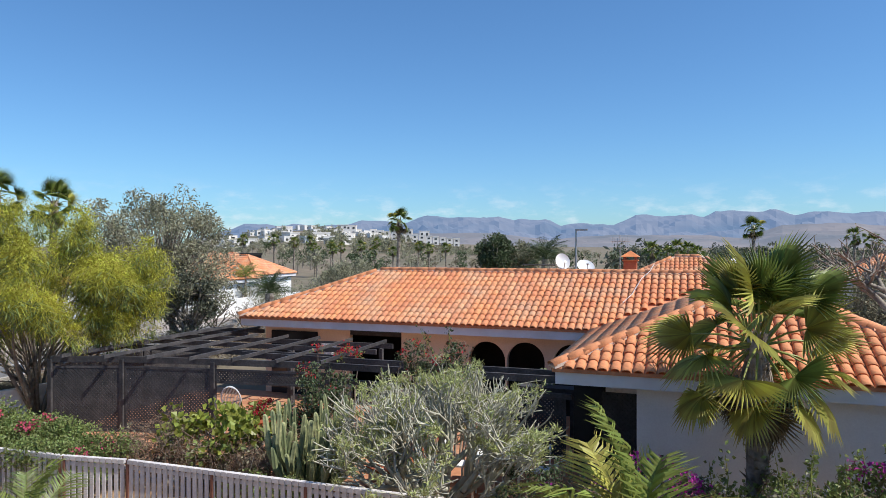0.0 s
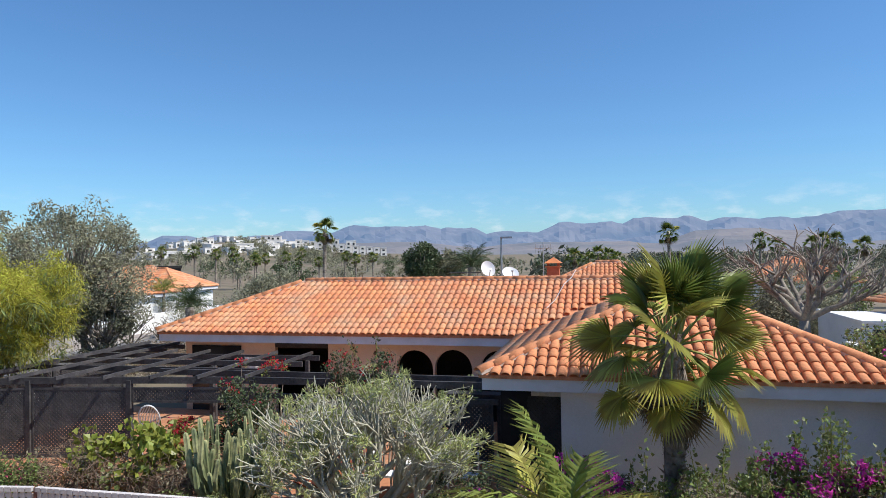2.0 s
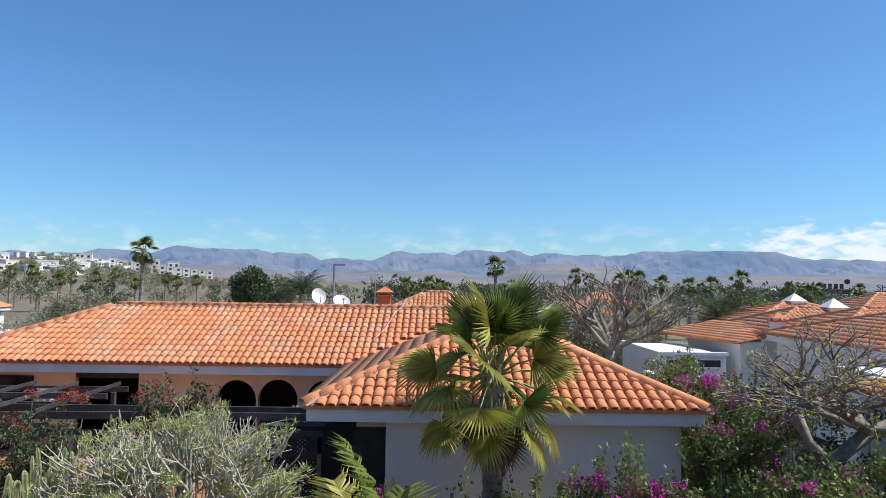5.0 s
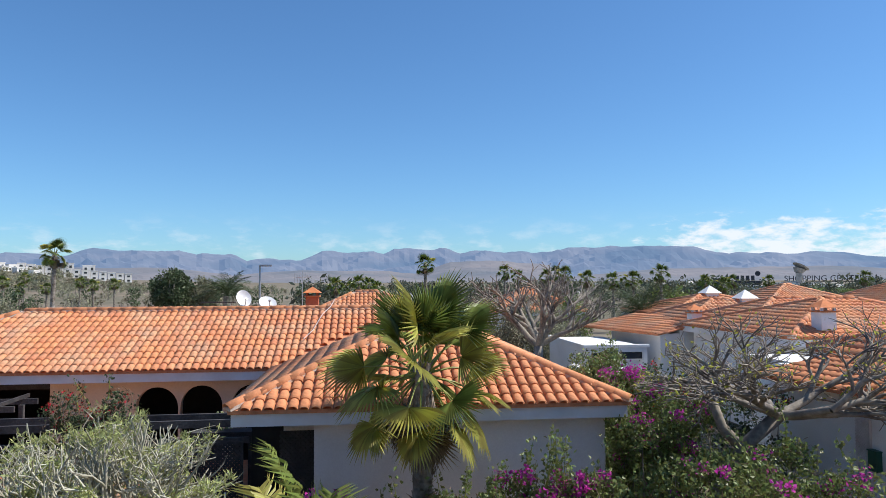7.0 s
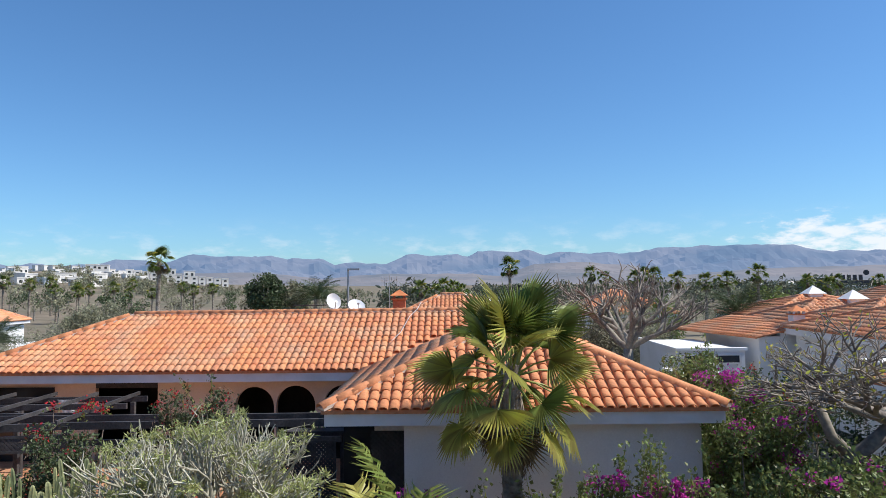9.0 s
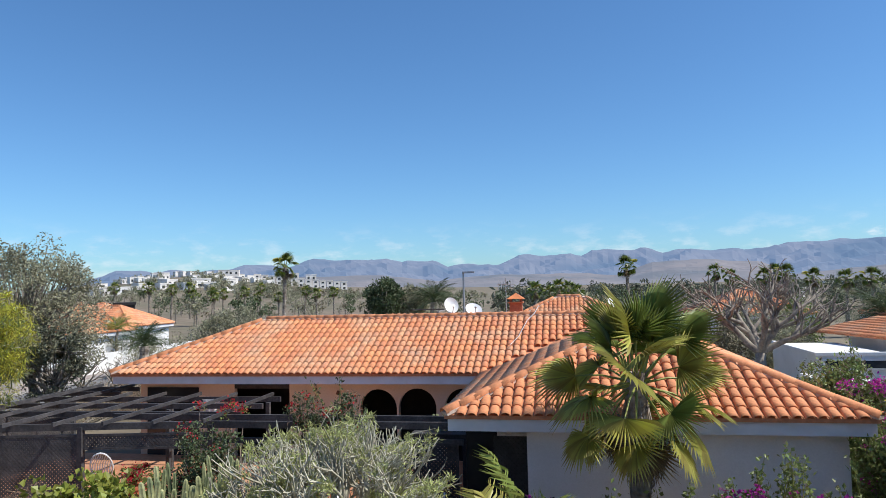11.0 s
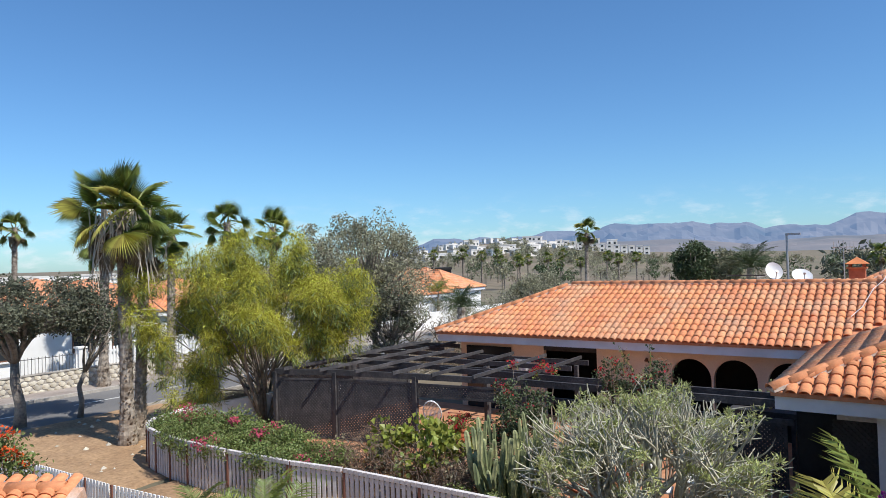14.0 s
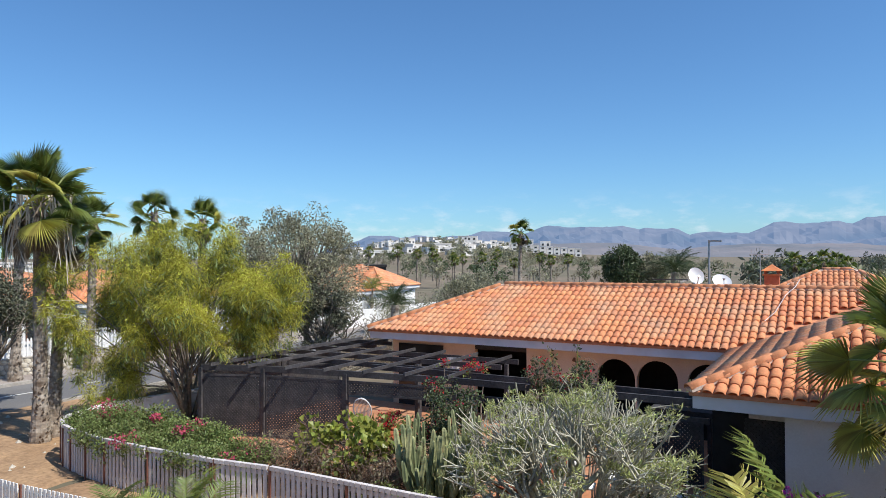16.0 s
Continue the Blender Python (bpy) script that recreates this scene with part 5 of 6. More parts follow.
for x, y, z in ((19.65, 37.7, 4.3), (19.1, 33.0, 4.1)):
    lantern = thing("roof_lantern", "white pyramid-capped roof vent", "roof vent", at=(x, y, z))
    part("body", Shape().box(-0.35, -0.35, 0, 0.35, 0.35, 0.7), WHITE, lantern)
    part("cap", Shape().add([(-0.5, -0.5, 0.7), (0.5, -0.5, 0.7), (0.5, 0.5, 0.7), (-0.5, 0.5, 0.7), (0, 0, 1.15)], [(0, 1, 4), (1, 2, 4), (2, 3, 4), (3, 0, 4), (3, 2, 1, 0)]), WHITE, lantern)
annex = thing("villa_annex", "white rendered annex with a low tiled roof and a side door", "house")
part("wall", Shape().box(10.5, 10.4, 0, 10.75, 17.0, 3.3), WHITE, annex)
part("wall", Shape().box(10.75, 16.75, 0, 14.2, 17.0, 3.5), WHITE, annex)
RA, RB, RC, RD = (9.7, 16.4, 3.3), (10.45, 10.3, 3.3), (12.75, 10.3, 3.72), (12.6, 17.4, 3.72)
low = part("roof", Shape().slab([RA, RB, RC, RD], 0.06), TILE_BED, annex)
for m in slope_frames(RA, RB, RC, RD):
    part("tile", TILE_MESH, TILE, low, m=m)
lean = part("roof", Shape().slab([(11.6, 36.3, 3.28), (13.0, 29.7, 3.28), (15.9, 29.7, 4.0), (15.7, 36.6, 4.0)], 0.06), TILE_BED, annex)
tagged(part("tiling", joined(FAR_TILE, slope_frames((11.6, 36.3, 3.28), (13.0, 29.7, 3.28), (15.9, 29.7, 4.0), (15.7, 36.6, 4.0))), TILE, lean, smooth=True), kind="stuff")
part("wall", Shape().box(13.2, 29.9, 0, 15.6, 36.2, 3.3), WHITE, annex)
part("wall", Shape().box(12.75, 18.2, 0, 14.5, 21.9, 3.2), WHITE, annex)
gate = part("door", Shape().box(10.44, 13.35, 0.1, 10.5, 13.75, 2.75), PICKET, annex, "white lattice side door")
part("door_lattice", lattice(-0.18, 0.18, 1.2, 2.7, 0.07, 0.02), PICKET, gate, m=pose(10.42, 13.55, 0, 0, 0, -90))
mail = thing("meter_box", "dark green wall-mounted box beside the door", "wall box", at=(10.5, 13.2, 1.94), turn=-90)
part("body", Shape().box(-0.12, -0.13, -0.2, 0.12, 0, 0.2), GREEN_BOX, mail)
part("lid", Shape().box(-0.135, -0.145, 0.2, 0.135, 0, 0.225), GREEN_BOX, mail)
# white flat-roofed buildings between house and terrace
for q, lab in (((9.4, 29.0, 12.2, 35.0, 2.8), "white flat-roofed outbuilding with dark strip windows"), ((7.6, 21.5, 9.4, 25, 2.5), "low white flat-roofed outbuilding beside the terrace")):
    ob = thing("outbuilding", lab, "building")
    part("wall", Shape().box(q[0], q[1], 0, q[2], q[3], q[4]), WHITE, ob)
    part("parapet", Shape().box(q[0] - 0.08, q[1] - 0.08, q[4], q[2] + 0.08, q[1] + 0.12, q[4] + 0.12), WHITE, ob)
    part("parapet", Shape().box(q[0] - 0.08, q[1] + 0.12, q[4], q[0] + 0.12, q[3], q[4] + 0.12), WHITE, ob)
    for k in range(2):
        x = q[0] + 0.25 + k * (q[2] - q[0] - 0.3) / 2
        window(ob, x, x + (q[2] - q[0]) / 2 - 0.35, q[4] - 0.5, q[4] - 0.2, pose(0, q[1], 0), WHITE, 1, False)
bush("garden_shrub", "dark flowering shrub between the white buildings", strip(6.6, 10.4, 15.5, 24.0, 0.9, 2.9, 95), 0.45, 120, (0.1, 0.06), DEEP, RED, 0.15, at=(7.6, 22, 0), bloom_n=24, dry=6)

# houses across the road
villa("white villa with brown windows and an orange hip roof", -52, -37.6, 6.5, 22.5, 3.45, 5.3, windows=(("east", 13.75, 15.0, 1.5, 2.6), ("east", 18.2, 19.3, 1.5, 2.6), ("east", 20.4, 21.4, 1.5, 2.6)), ridge_along="y", group="villas across the road")
villa("white villa with an orange hip roof behind the palms", -54, -38.5, 23.5, 36, 3.3, 5.0, windows=(("east", 25, 26.2, 1.4, 2.5), ("east", 29, 30.2, 1.4, 2.5)), ridge_along="y", group="villas across the road")
villa("small white villa with an arched brown window and orange roof", -43, -36.2, 44.5, 52, 3.0, 4.0, windows=(("front", -38.6, -37.6, 1.2, 2.2),), group="villas across the road")
for x0, x1, y0, y1, ze, zr in ((-47, -39, 55, 62, 3.1, 4.9), (-55.0, -47.5, 64, 71, 3.1, 5.1), (-56, -47, 60, 68, 3.2, 5.2), (-70, -58, 26, 38, 3.2, 5.1), (-85, -72, 28, 40, 3.2, 5.2), (-4.8, 4.6, 35, 43, 3.3, 5.15), (9, 17, 52, 60, 3.4, 5.2), (24, 34, 40, 50, 3.6, 5.4), (36, 46, 44, 54, 3.6, 5.6), (22, 32, 24, 32, 3.7, 5.3)):
    villa("white villa with an orange hip roof among trees", x0, x1, y0, y1, ze, zr, tiles="seen" if y0 < 50 else True, group="distant villas", windows=(("front", x0 + 1.6, x0 + 2.8, 1.2, 2.3), ("front", x1 - 3.0, x1 - 1.8, 1.2, 2.3)))

# stone garden wall with white pickets along the far pavement
stonewall = thing("stone_wall", "low rubble stone garden wall along the pavement", "garden wall", kind="structure")
part("core", Shape().box(-35.3, 4, 0, -35.05, 44, 0.95), KERB, stonewall)
random.seed(31)
shapes = []
for k in range(6):
    n = random.choice((5, 6, 7))
    ring = [(random.uniform(0.8, 1.1) * math.cos(6.283 * i / n), random.uniform(0.8, 1.1) * math.sin(6.283 * i / n)) for i in range(n)]
    s = Shape()
    s.v = [(0, a * 0.215, b * 0.14) for a, b in ring] + [(0.03, a * 0.19, b * 0.118) for a, b in ring]
    s.f = [tuple(range(n, 2 * n))] + [(i, (i + 1) % n, (i + 1) % n + n, i + n) for i in range(n)]
    shapes.append(s.mesh("stone", STONE))
for j in range(4):
    for k in range(72):
        part("stone", random.choice(shapes), STONE, stonewall, m=pose(-35.05, 5 + 0.38 * (k + 0.5 * (j % 2)) + random.uniform(-0.04, 0.04), 0.12 + 0.235 * j + random.uniform(-0.02, 0.02), random.uniform(-20, 20)))
part("coping", Shape().box(-35.35, 4, 0.95, -35.0, 44, 1.0), KERB, stonewall)
street_fence = thing("street_fence", "white picket fence on the stone garden wall", "fence")
pk = Shape().box(-0.012, -0.045, 1.0, 0.012, 0.045, 1.85).add([(-0.012, -0.045, 1.85), (0.012, -0.045, 1.85), (0.012, 0.045, 1.85), (-0.012, 0.045, 1.85), (0, 0, 1.93)], [(0, 1, 4), (1, 2, 4), (2, 3, 4), (3, 0, 4)]).mesh("picket", WHITE)
for k in range(150):
    part("picket", pk, WHITE, street_fence, m=pose(-35.18, 17.0 + 0.175 * k, 0))
for z in (1.2, 1.6):
    part("rail", Shape().box(-35.23, 17, z, -35.195, 43.5, z + 0.07), WHITE, street_fence)
railing = thing("iron_railing", "dark iron railing on the stone garden wall", "railing")
for k in range(16):
    part("bar", Shape().tube([(-35.18, 14.4 + 0.16 * k, 1.0), (-35.18, 14.4 + 0.16 * k, 1.8)], [0.012, 0.012], 5), DARK_WOOD, railing)
part("rail", Shape().tube([(-35.18, 14.3, 1.72), (-35.18, 17, 1.72)], [0.016, 0.016], 5), DARK_WOOD, railing)
for k in range(10):
    y = 17.2 + 2.9 * k
    tagged(part("gate_pillar", Shape().box(-35.4, y - 0.18, 0.9, -35.0, y + 0.18, 1.98).box(-35.45, y - 0.23, 1.98, -34.95, y + 0.23, 2.06), WHITE), "white rendered fence pillar", "pillar", "fence pillars")
tagged(part("street_wall", Shape().box(-35.4, 44, 0, -35.1, 75, 1.5), WHITE), "white rendered garden wall further along the road", "garden wall")
tagged(part("verge_wall", Shape().box(-24.9, 36, 0, -24.7, 70, 1.3), WHITE), "white rendered garden wall beside the road", "garden wall")

lamp = thing("street_lamp", "grey steel street lamp with a short flat head", "street lamp", at=(-7.05, 45.0, 0))
part("pole", Shape().tube([(0, 0, 0), (0, 0, 3), (0, 0, 6.85)], [0.09, 0.075, 0.06], 8), METAL, lamp)
part("head", Shape().box(-0.05, -0.12, 6.8, 0.75, 0.12, 6.92), METAL, lamp)
tree("dark_tree", "dense dark green tree behind the roof ridge", (-12.9, 46.3, 0), (-12.9, 46.3, 4.9), (1.75, 1.7, 2.2), 0.2, 60, 170, 0.55, (0.22, 0.09), DEEP, BARK_GREY, 6)
tree("dark_tree", "dense grey-green tree behind the roof ridge", (-10.9, 46.8, 0), (-10.9, 46.8, 4.5), (1.1, 1.3, 1.8), 0.15, 36, 150, 0.5, (0.2, 0.08), OLIVE, BARK_GREY, 5)
feather_palm("date_palm", "date palm with arching fronds behind the roof", (-9.1, 45.1, 0), 26, 1.9, 34, 0.42, DEEP, 51, 80, -10, 4.9, 0.25, bend=0.9, group="date palms")
feather_palm("date_palm", "broad date palm among the trees", (16.0, 38.9, 0), 30, 2.6, 34, 0.5, DEEP, 52, 80, -10, 3.6, 0.3, bend=0.9, group="date palms")
feather_palm("date_palm", "young date palm before the far villas", (-30.2, 44.2, 0), 26, 2.0, 34, 0.45, DEEP, 53, 80, 5, 2.2, 0.3, bend=0.7, group="date palms")
feather_palm("date_palm", "small yellow-green palm before the far villas", (-36.3, 49.5, 0), 16, 1.5, 26, 0.35, FEATHER, 54, 75, 0, 3.2, 0.12, bend=0.8, group="date palms")
tree("round_tree", "rounded grey-green tree between house and villas", (-27.2, 52.0, 0), (-27.2, 52.0, 2.8), (3.4, 3.0, 2.0), 0.2, 70, 130, 0.7, (0.22, 0.09), OLIVE, BARK_GREY, 7)
bush("round_shrub", "grey-green shrubs before the far villas", strip(-43, -29, 46.5, 53, 0.5, 2.3, 80), 0.6, 90, (0.2, 0.08), OLIVE, at=(-36, 50, 0))
bush("round_shrub", "yellow-green shrubs along the garden wall", strip(-27, -19, 40, 44, 0.5, 1.8, 40), 0.6, 90, (0.2, 0.08), HEDGE, at=(-23, 42, 0))
for i, (x, y, hgt, w) in enumerate(((2.5, 45.5, 4.6, 2.3), (5.5, 47, 4.8, 2.4), (8.2, 44, 4.6, 2.2), (11, 46, 5.0, 2.5), (13.8, 46.5, 4.6, 2.2), (7, 37.5, 4.2, 1.9), (10.2, 37, 4.4, 2.0), (-8, 50, 4.4, 2.2), (-4, 52, 4.6, 2.4), (19, 44, 4.8, 2.3), (4.5, 33, 3.9, 1.6))):
    tree("garden_tree", "rounded garden tree between the villas", (x, y, 0), (x, y, hgt * 0.6), (w, w, hgt * 0.42), 0.14, 36, 110, 0.6, (0.2, 0.08), (OLIVE, HEDGE, SCRUB)[i % 3], BARK_GREY, 5, group="garden trees")


# ---- far trees, palms and buildings ----
PALM_A = fan_palm("fan_palm", "tall slender fan palm above the distant trees", (-34.3, 77.7, 0), 9.3, 0.95, 0.95, 18, 10, 0.24, (0.2, 0), seed=61, yellow=0.05, low=-50, group="distant palms")
random.seed(41)
PALMS = [(7.7, 94.7, 9.0), (21.4, 108, 7.6), (21.5, 97.7, 6.8), (23, 87, 6.8), (24.3, 88, 7.1), (25.1, 86.5, 7.0), (26.2, 81, 6.5), (27.5, 75.2, 6.3), (29.6, 74.5, 6.4), (36.4, 82.4, 7.1), (45.5, 89, 6.0), (47, 92, 5.6), (53.2, 96, 6.2),
         (62.8, 102, 6.0), (-3.6, 70, 5.7), (-1.3, 72, 5.8), (-0.2, 75, 5.6), (-2.4, 78, 5.5), (0.8, 79, 5.4), (-95, 128.7, 8.0), (-89.4, 132.7, 8.2), (-80.4, 126.7, 7.4), (-87.6, 145.7, 8), (-63.2, 125, 6.7), (-56.8, 117, 5.7),
         (-43.3, 112, 5.9), (-43.9, 122.4, 6.1), (-58.5, 104.8, 5.8), (-70, 118, 6.4), (-76, 135, 7), (-52, 128, 6.4), (-49, 109, 5.4), (-61, 112, 6.2), (-72, 150, 7.5), (38, 70, 5.5), (70, 90, 6.5), (-100, 60, 7)]
for i, (x, y, z) in enumerate(PALMS):
    q = z / 9.6
    c = copy_thing(PALM_A, pose(x, y, 0, 0, 0, random.uniform(0, 360)))
    c.scale = (q, q, q * random.uniform(0.97, 1.03))


def wood(name, label, mat, spots, leaf, per, squash=0.8):
    """Many distant crowns in one mesh: clumped leaves over short trunks."""
    s, t = Shape(), Shape()
    for x, y, hgt, w in spots:
        z = rise(x, y)
        n = max(4, int(w * 3))
        c = blob_centres((x, y, z + hgt * 0.58), (w, w, hgt * 0.42), n, 0.3)
        q = leaf_cloud(clumps(c, w * 0.42, per, squash, 0.3), leaf * w, leaf * w * 0.45)
        s.add(q.v, q.f)
        t.tube([(x, y, z - 0.1), (x, y, z + hgt * 0.6)], [0.12 + 0.02 * w, 0.08], 5, False)
    w_ = tagged(part(name, s, mat), label, "trees", kind="stuff")
    part("trunk", t, BARK_GREY, w_)


def spread_spots(n, a0, a1, r0, r1, h0, h1, seed):
    rr = random.Random(seed)
    out = []
    while len(out) < n:
        a, r = radians(rr.uniform(a0, a1)), r0 + (r1 - r0) * rr.random() ** 0.7
        x, y = -r * math.sin(a), r * math.cos(a)
        if -38 < x < -23 or (-17 < x < 22 and y < 36) or (-90 < x < -29 and y < 70) or (8 < x < 35 and 38 < y < 61) or (-6 < x < 6 and y < 46):
            continue
        hgt = rr.uniform(h0, h1)
        out.append((x, y, hgt, hgt * rr.uniform(0.35, 0.65)))
    return out


wood("far_woods", "grey-green trees spread over the plain", OLIVE, spread_spots(430, -62, 62, 60, 400, 2.6, 5.2, 1), 0.22, 34)
wood("far_woods", "dark green trees spread over the plain", DEEP, spread_spots(260, -62, 70, 55, 380, 2.6, 5.6, 2), 0.22, 34)
wood("far_woods", "dull brownish scrub over the plain", SCRUB, spread_spots(380, -62, 62, 50, 450, 1.8, 4.0, 3), 0.26, 30)
wood("far_woods", "mixed green trees before the hills", SHADY, spread_spots(260, -46, 6, 95, 330, 4.2, 7.2, 8), 0.24, 30)
wood("far_woods", "green treetops before the shopping centre", HEDGE, spread_spots(110, -62, -22, 60, 260, 3.2, 5.2, 4), 0.22, 34)
wood("far_woods", "dry scrub on the slopes below the hotels", SCRUB, spread_spots(240, 12, 40, 330, 520, 2.0, 3.5, 5), 0.4, 20)
wood("far_woods", "grey-green trees between the white buildings", OLIVE, spread_spots(110, 22, 42, 200, 640, 3.5, 7.0, 7), 0.3, 26)
wood("far_woods", "grey-green trees on the slopes below the hotels", OLIVE, spread_spots(150, 5, 42, 300, 500, 2.5, 4.5, 6), 0.4, 20)
wood("far_woods", "green trees round the houses across the road", DEEP, [(-44, 39, 5, 2), (-48, 42, 5.5, 2.2), (-50, 54, 5, 2.4), (-58, 48, 5.5, 2.4), (-64, 22, 5, 2), (-72, 24, 6, 2.6), (-66, 42, 5, 2.4), (-76, 46, 5, 2.5), (-90, 44, 5.5, 2.6), (-95, 30, 5, 2.5), (-110, 40, 6, 3), (-100, 52, 6, 3)], 0.2, 60)


def far_block(x, y, w, d, hgt, turn, floors, cols, wall=FAR_WALL, label="white apartment block on the distant slope", group="distant white buildings"):
    b = thing("apartment_block", label, "building", group, at=(x, y, rise(x, y) - 0.3), turn=turn)
    part("wall", Shape().box(-w / 2, 0, 0, w / 2, d, hgt), wall, b)
    part("parapet", Shape().box(-w / 2 - 0.2, -0.2, hgt, w / 2 + 0.2, d + 0.2, hgt + 0.5), wall, b)
    fh = hgt / floors
    for f in range(floors):
        for c in range(cols):
            cx = -w / 2 + w * (c + 0.5) / cols
            part("window", Shape().box(cx - w / cols * 0.2, -0.12, fh * f + fh * 0.3, cx + w / cols * 0.2, 0.05, fh * f + fh * 0.72), GLASS, b)
    return b


# the hotel: a stepped row of white units
for k in range(13):
    t = k / 12
    x, y = -262 + (-194 + 262) * t, 540 + 28 * t
    far_block(x, y, 5.2, 9, 7.0, 22, 2, 1, label="white hotel unit with dark balconies in a long row", group="hotel row")
for x, y, hgt in ((-286, 528, 9), (-279, 531, 9.5), (-250, 560, 12), (-240, 566, 12.5), (-226, 572, 12.5)):
    far_block(x, y, 9, 9, hgt - 1.5, 22, 2, 2, label="white hotel block behind the row", group="hotel row")
random.seed(55)
for k in range(85):
    a, r = radians(random.uniform(24.5, 41)), random.uniform(380, 740)
    x, y = -r * math.sin(a), r * math.cos(a)
    far_block(x, y, random.uniform(5, 14), random.uniform(6, 9), random.uniform(2.8, 4.6), random.uniform(40, 80), 1, random.choice((1, 2, 3)))
for k in range(26):
    a, r = radians(random.uniform(58, 78)), random.uniform(140, 520)
    x, y = -r * math.sin(a), r * math.cos(a)
    far_block(x, y, random.uniform(8, 22), random.uniform(7, 12), random.uniform(3, 5.4), random.uniform(50, 80), 1, random.choice((2, 3, 4)))
for k in range(30):
    a, r = radians(random.uniform(-44, -12)), random.uniform(240, 620)
    x, y = -r * math.sin(a), r * math.cos(a)
    far_block(x, y, random.uniform(6, 16), random.uniform(6, 10), random.uniform(3.5, 6.0), random.uniform(20, 60), 1, random.choice((2, 3)))
far_block(-93, 112, 24, 8, 4.6, 38, 1, 5, DARK, "long dark building with a white roof edge", "distant buildings")

# lettered sign above the trees
sign = thing("roof_sign", "large dark letters of a shopping centre sign on a rail", "sign", at=(162, 252.9, 5.9), turn=-36)
text = bpy.data.curves.new("sign_text", "FONT")
text.body, text.size, text.extrude = "SHOPPING CENTER", 3.1, 0.15
text.materials.append(SIGN)
t_ob = new("letters", text)
t_ob.parent = sign
t_ob.matrix_basis = pose(0, 0, 0, 90, 0, 0)
part("rail", Shape().box(-1, 0.1, -0.5, 28, 0.3, -0.2), SIGN, sign)
for k in range(6):
    part("leg", Shape().box(k * 5.2, 0.1, -6, k * 5.2 + 0.25, 0.3, -0.5), SIGN, sign)
short = thing("roof_sign", "short dark letter shapes on a distant roof", "sign", at=(146.8, 261.8, 4.8), turn=-33)
for k in range(4):
    part("letter_bar", Shape().box(k * 1.9, 0, 1.4, k * 1.9 + 1.3, 0.2, 3.4), SIGN, short)
part("emblem", Shape().tube([(8.2, 0, 4.2), (8.2, 0.25, 4.2)], [1.0, 1.0], 16), SIGN, short)
part("support", Shape().box(-0.5, 0.05, -5, 9.5, 0.25, 1.3), SIGN, short)
tower = thing("tower", "stone-coloured flared tower above the shopping centre", "tower", at=(166.3, 249.9, 0))
part("shaft", Shape().tube([(0, 0, 0), (0, 0, 8.4), (0, 0, 9.2)], [1.7, 1.5, 1.6], 4), KERB, tower)
part("bowl", Shape().tube([(0, 0, 9.2), (0.3, 0, 10.6), (0.9, 0, 11.6)], [1.6, 2.4, 3.2], 10), KERB, tower)


# ---- unseen building that carries the viewpoint, added behind it to hold back skylight ----
home = thing("apartment_house", "plain white unseen house behind the terrace, added to block skylight", "house")
part("wall", Shape().box(-18, -9, 0, 16, -1.6, 8.2), WHITE, home)
part("terrace", Shape().box(-9, -1.6, 3.75, 12, 0.55, 3.95), PAVING, home)
part("support", Shape().box(-9, 0.2, 0, 12, 0.5, 3.75), WHITE, home)

# ---- small things on the patio ----
def pot(at, r, hgt, label="terracotta flower pot with a leafy plant", mat=POT, leaf_mat=HEDGE, bloom=None):
    p = thing("flower_pot", label, "flower pot", "patio pots", at=at)
    s = Shape()
    prof = [(r * 0.7, 0), (r * 0.95, hgt * 0.8), (r * 1.1, hgt * 0.8), (r * 1.1, hgt), (r * 0.92, hgt), (r * 0.88, hgt * 0.85), (0.01, hgt * 0.85)]
    n = 14
    for q, z in prof:
        s.v += [(q * math.cos(6.2832 * k / n), q * math.sin(6.2832 * k / n), z) for k in range(n)]
    for i in range(len(prof) - 1):
        for k in range(n):
            a, b = i * n + k, i * n + (k + 1) % n
            s.f.append((a, b, b + n, a + n))
    part("pot", s, mat, p, smooth=False)
    c = strip(-r, r, -r, r, hgt + 0.05, hgt + 0.35, 7)
    tagged(part("plant", leaf_cloud(clumps(c, 0.16, 34, 0.9, 0.1), 0.11, 0.05, lift=0.5), leaf_mat, p), kind="stuff")
    if bloom is not None:
        part("blossom", leaf_cloud(clumps(c + np.array([0, 0, 0.08]), 0.15, 26, 0.9, 0.1), 0.07, 0.06), bloom, p)


pot((-11.7, 17.5, 0.12), 0.2, 0.36)
pot((-12.4, 17.6, 0.12), 0.24, 0.42, "terracotta pot of bright red flowers", bloom=RED)
pot((-12.1, 17.2, 0.12), 0.2, 0.4, "terracotta pot of bright red flowers", bloom=RED)
pot((-10.9, 17.9, 0.12), 0.22, 0.4)
pot((-9.9, 18.4, 0.12), 0.18, 0.35)

chair = thing("wire_chair", "round white wire garden chair", "chair", at=(-11.9, 15.6, 0.12), turn=25)
m = pose(0, 0, 1.35, 28)
part("rim", Shape().tube([m @ Vector((0.26 * math.cos(6.2832 * k / 20), 0, 0.42 * math.sin(6.2832 * k / 20))) for k in range(21)], [0.022] * 21, 5), DISH, chair)
for k in range(-6, 7):
    x = k * 0.039
    zz = 0.42 * math.sqrt(1 - (x / 0.265) ** 2)
    part("wire", Shape().tube([m @ Vector((x, 0, -zz)), m @ Vector((x, 0.1, 0)), m @ Vector((x, 0, zz))], [0.011] * 3, 4), DISH, chair)
for x, y in ((-0.25, -0.2), (0.25, -0.2), (-0.25, 0.25), (0.25, 0.25)):
    part("leg", Shape().tube([(x, y, 0), (x * 0.7, y * 0.7, 1.0)], [0.014, 0.014], 5), DISH, chair)

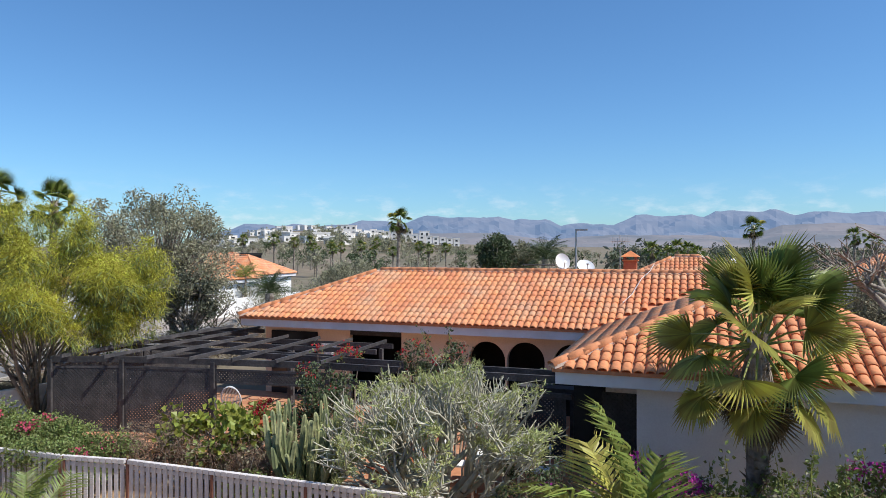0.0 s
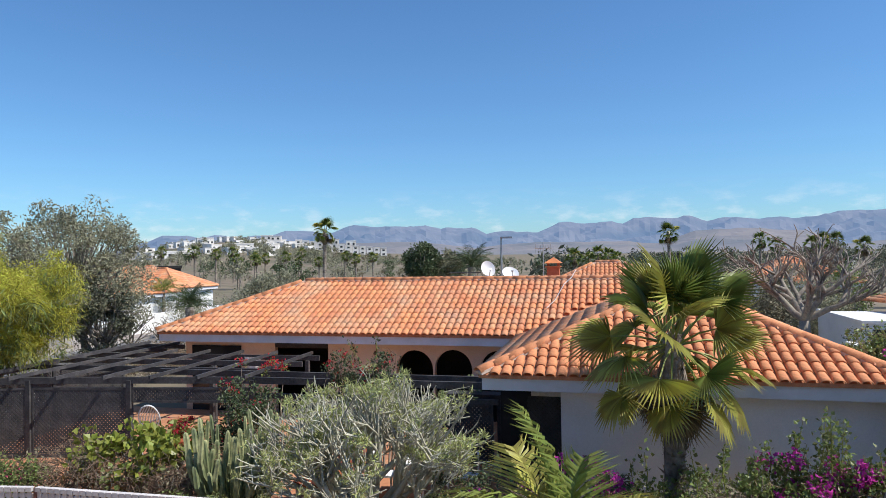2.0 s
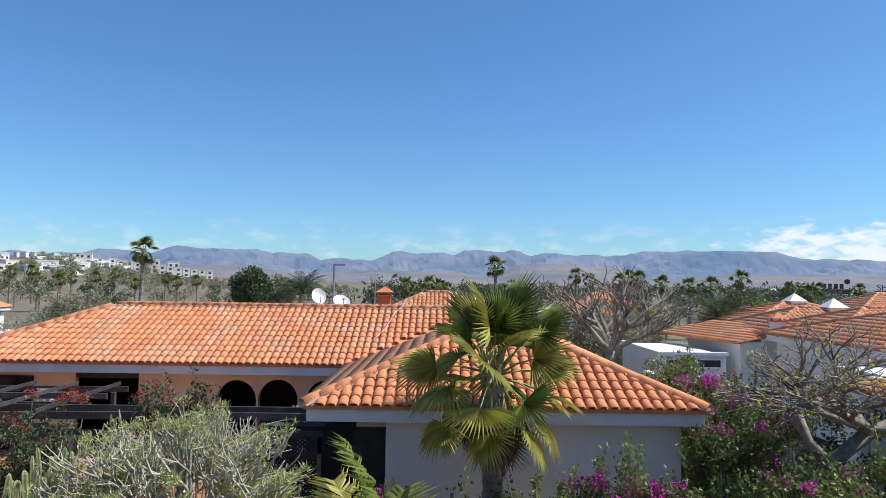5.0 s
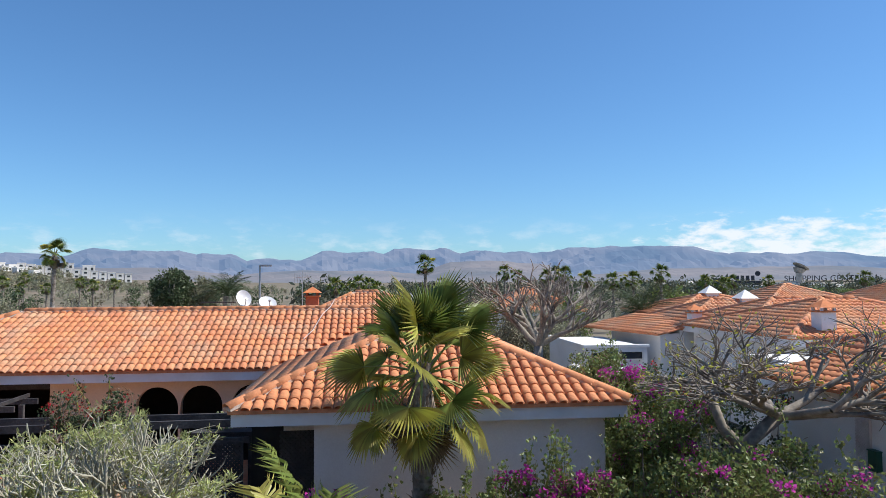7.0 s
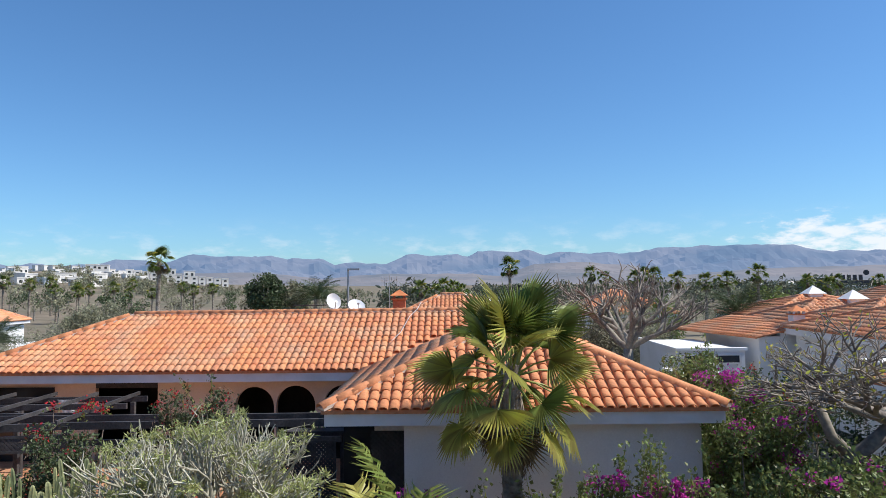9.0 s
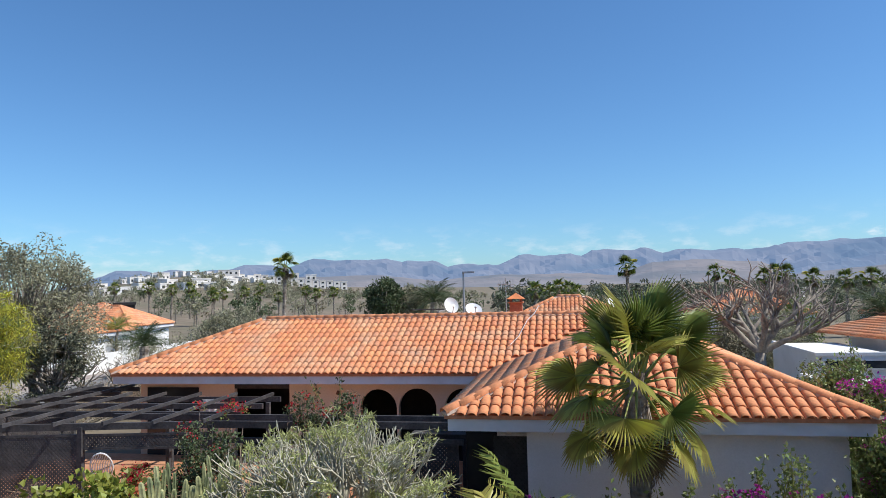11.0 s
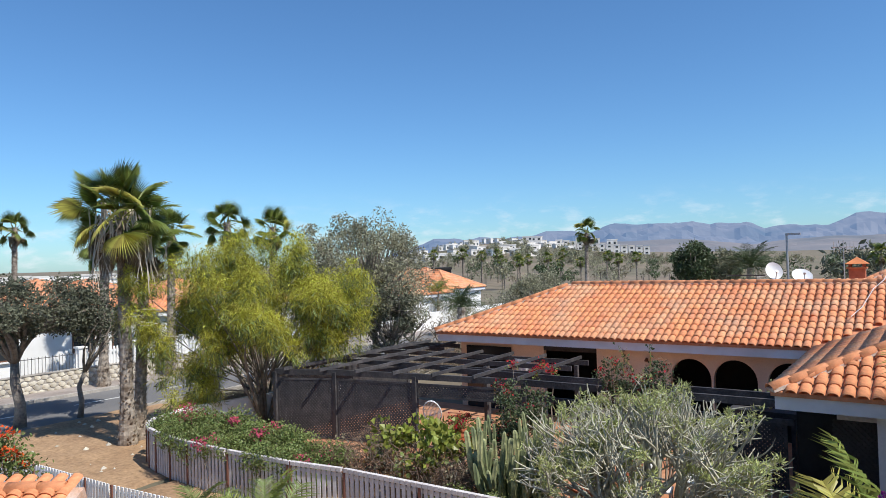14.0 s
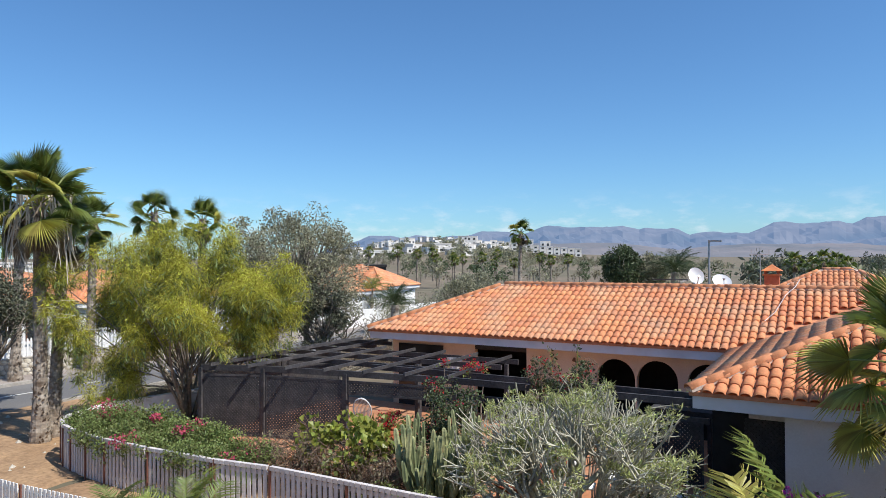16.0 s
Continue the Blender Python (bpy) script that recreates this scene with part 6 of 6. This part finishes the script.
cloth = thing("hanging_cloth", "white cloth hung from a pergola beam", "cloth", at=(-11.63, 20.5, 1.9))
s = Shape()
for j in range(7):
    for i in range(9):
        x, z = (i / 8 - 0.5) * (0.62 if j > 4 else 0.4), j * 0.085
        s.v.append((x, 0.03 * math.sin(i * 1.7 + j * 0.4), z - 0.05))
for j in range(6):
    for i in range(8):
        a = j * 9 + i
        s.f.append((a, a + 1, a + 10, a + 9))
part("fabric", s, CLOTH, cloth, smooth=True)
part("line", Shape().tube([(-0.32, 0, 0.46), (0.32, 0, 0.46)], [0.01, 0.01], 4), METAL, cloth)


def garden_table(at, turn):
    t = thing("garden_table", "white garden table with turned legs on the patio", "table", at=at, turn=turn)
    part("tabletop", Shape().box(-0.6, -0.4, 0.70, 0.6, 0.4, 0.75), CLOTH, t)
    for x, y in ((-0.5, -0.3), (0.5, -0.3), (-0.5, 0.3), (0.5, 0.3)):
        part("leg", Shape().tube([(x, y, 0), (x, y, 0.35), (x, y, 0.7)], [0.03, 0.022, 0.03], 6), CLOTH, t)


def garden_chair(at, turn):
    t = thing("garden_chair", "white slatted garden chair on the patio", "chair", "patio chairs", at=at, turn=turn)
    part("seat", Shape().box(-0.23, -0.23, 0.42, 0.23, 0.23, 0.46), CLOTH, t)
    for k in range(5):
        part("slat", Shape().box(-0.21 + k * 0.09, 0.2, 0.46, -0.15 + k * 0.09, 0.23, 0.92), CLOTH, t)
    part("top_rail", Shape().box(-0.23, 0.195, 0.92, 0.23, 0.235, 0.98), CLOTH, t)
    for x, y in ((-0.2, -0.2), (0.2, -0.2), (-0.2, 0.2), (0.2, 0.2)):
        part("leg", Shape().box(x - 0.02, y - 0.02, 0, x + 0.02, y + 0.02, 0.42), CLOTH, t)


garden_table((-4.2, 15.2, 0.12), 12)
for q in (((-5.2, 15.1, 0.12), 100), ((-3.2, 15.3, 0.12), -80), ((-4.3, 14.4, 0.12), 185)):
    garden_chair(*q)
lounger = thing("sun_lounger", "orange cushioned sun lounger on the patio", "lounger", at=(-6.4, 14.9, 0.12), turn=60)
part("cushion", Shape().box(-0.9, -0.3, 0.32, 0.35, 0.3, 0.42), POT, lounger)
part("backrest", Shape().box(0, -0.3, 0, 0.75, 0.3, 0.09), POT, lounger, m=pose(0.35, 0, 0.36, 0, -40, 0))
part("frame", Shape().box(-0.92, -0.32, 0.26, 0.4, 0.32, 0.31), CLOTH, lounger)
for x, y in ((-0.8, -0.28), (0.3, -0.28), (-0.8, 0.28), (0.3, 0.28)):
    part("leg", Shape().box(x - 0.025, y - 0.025, 0, x + 0.025, y + 0.025, 0.26), CLOTH, lounger)
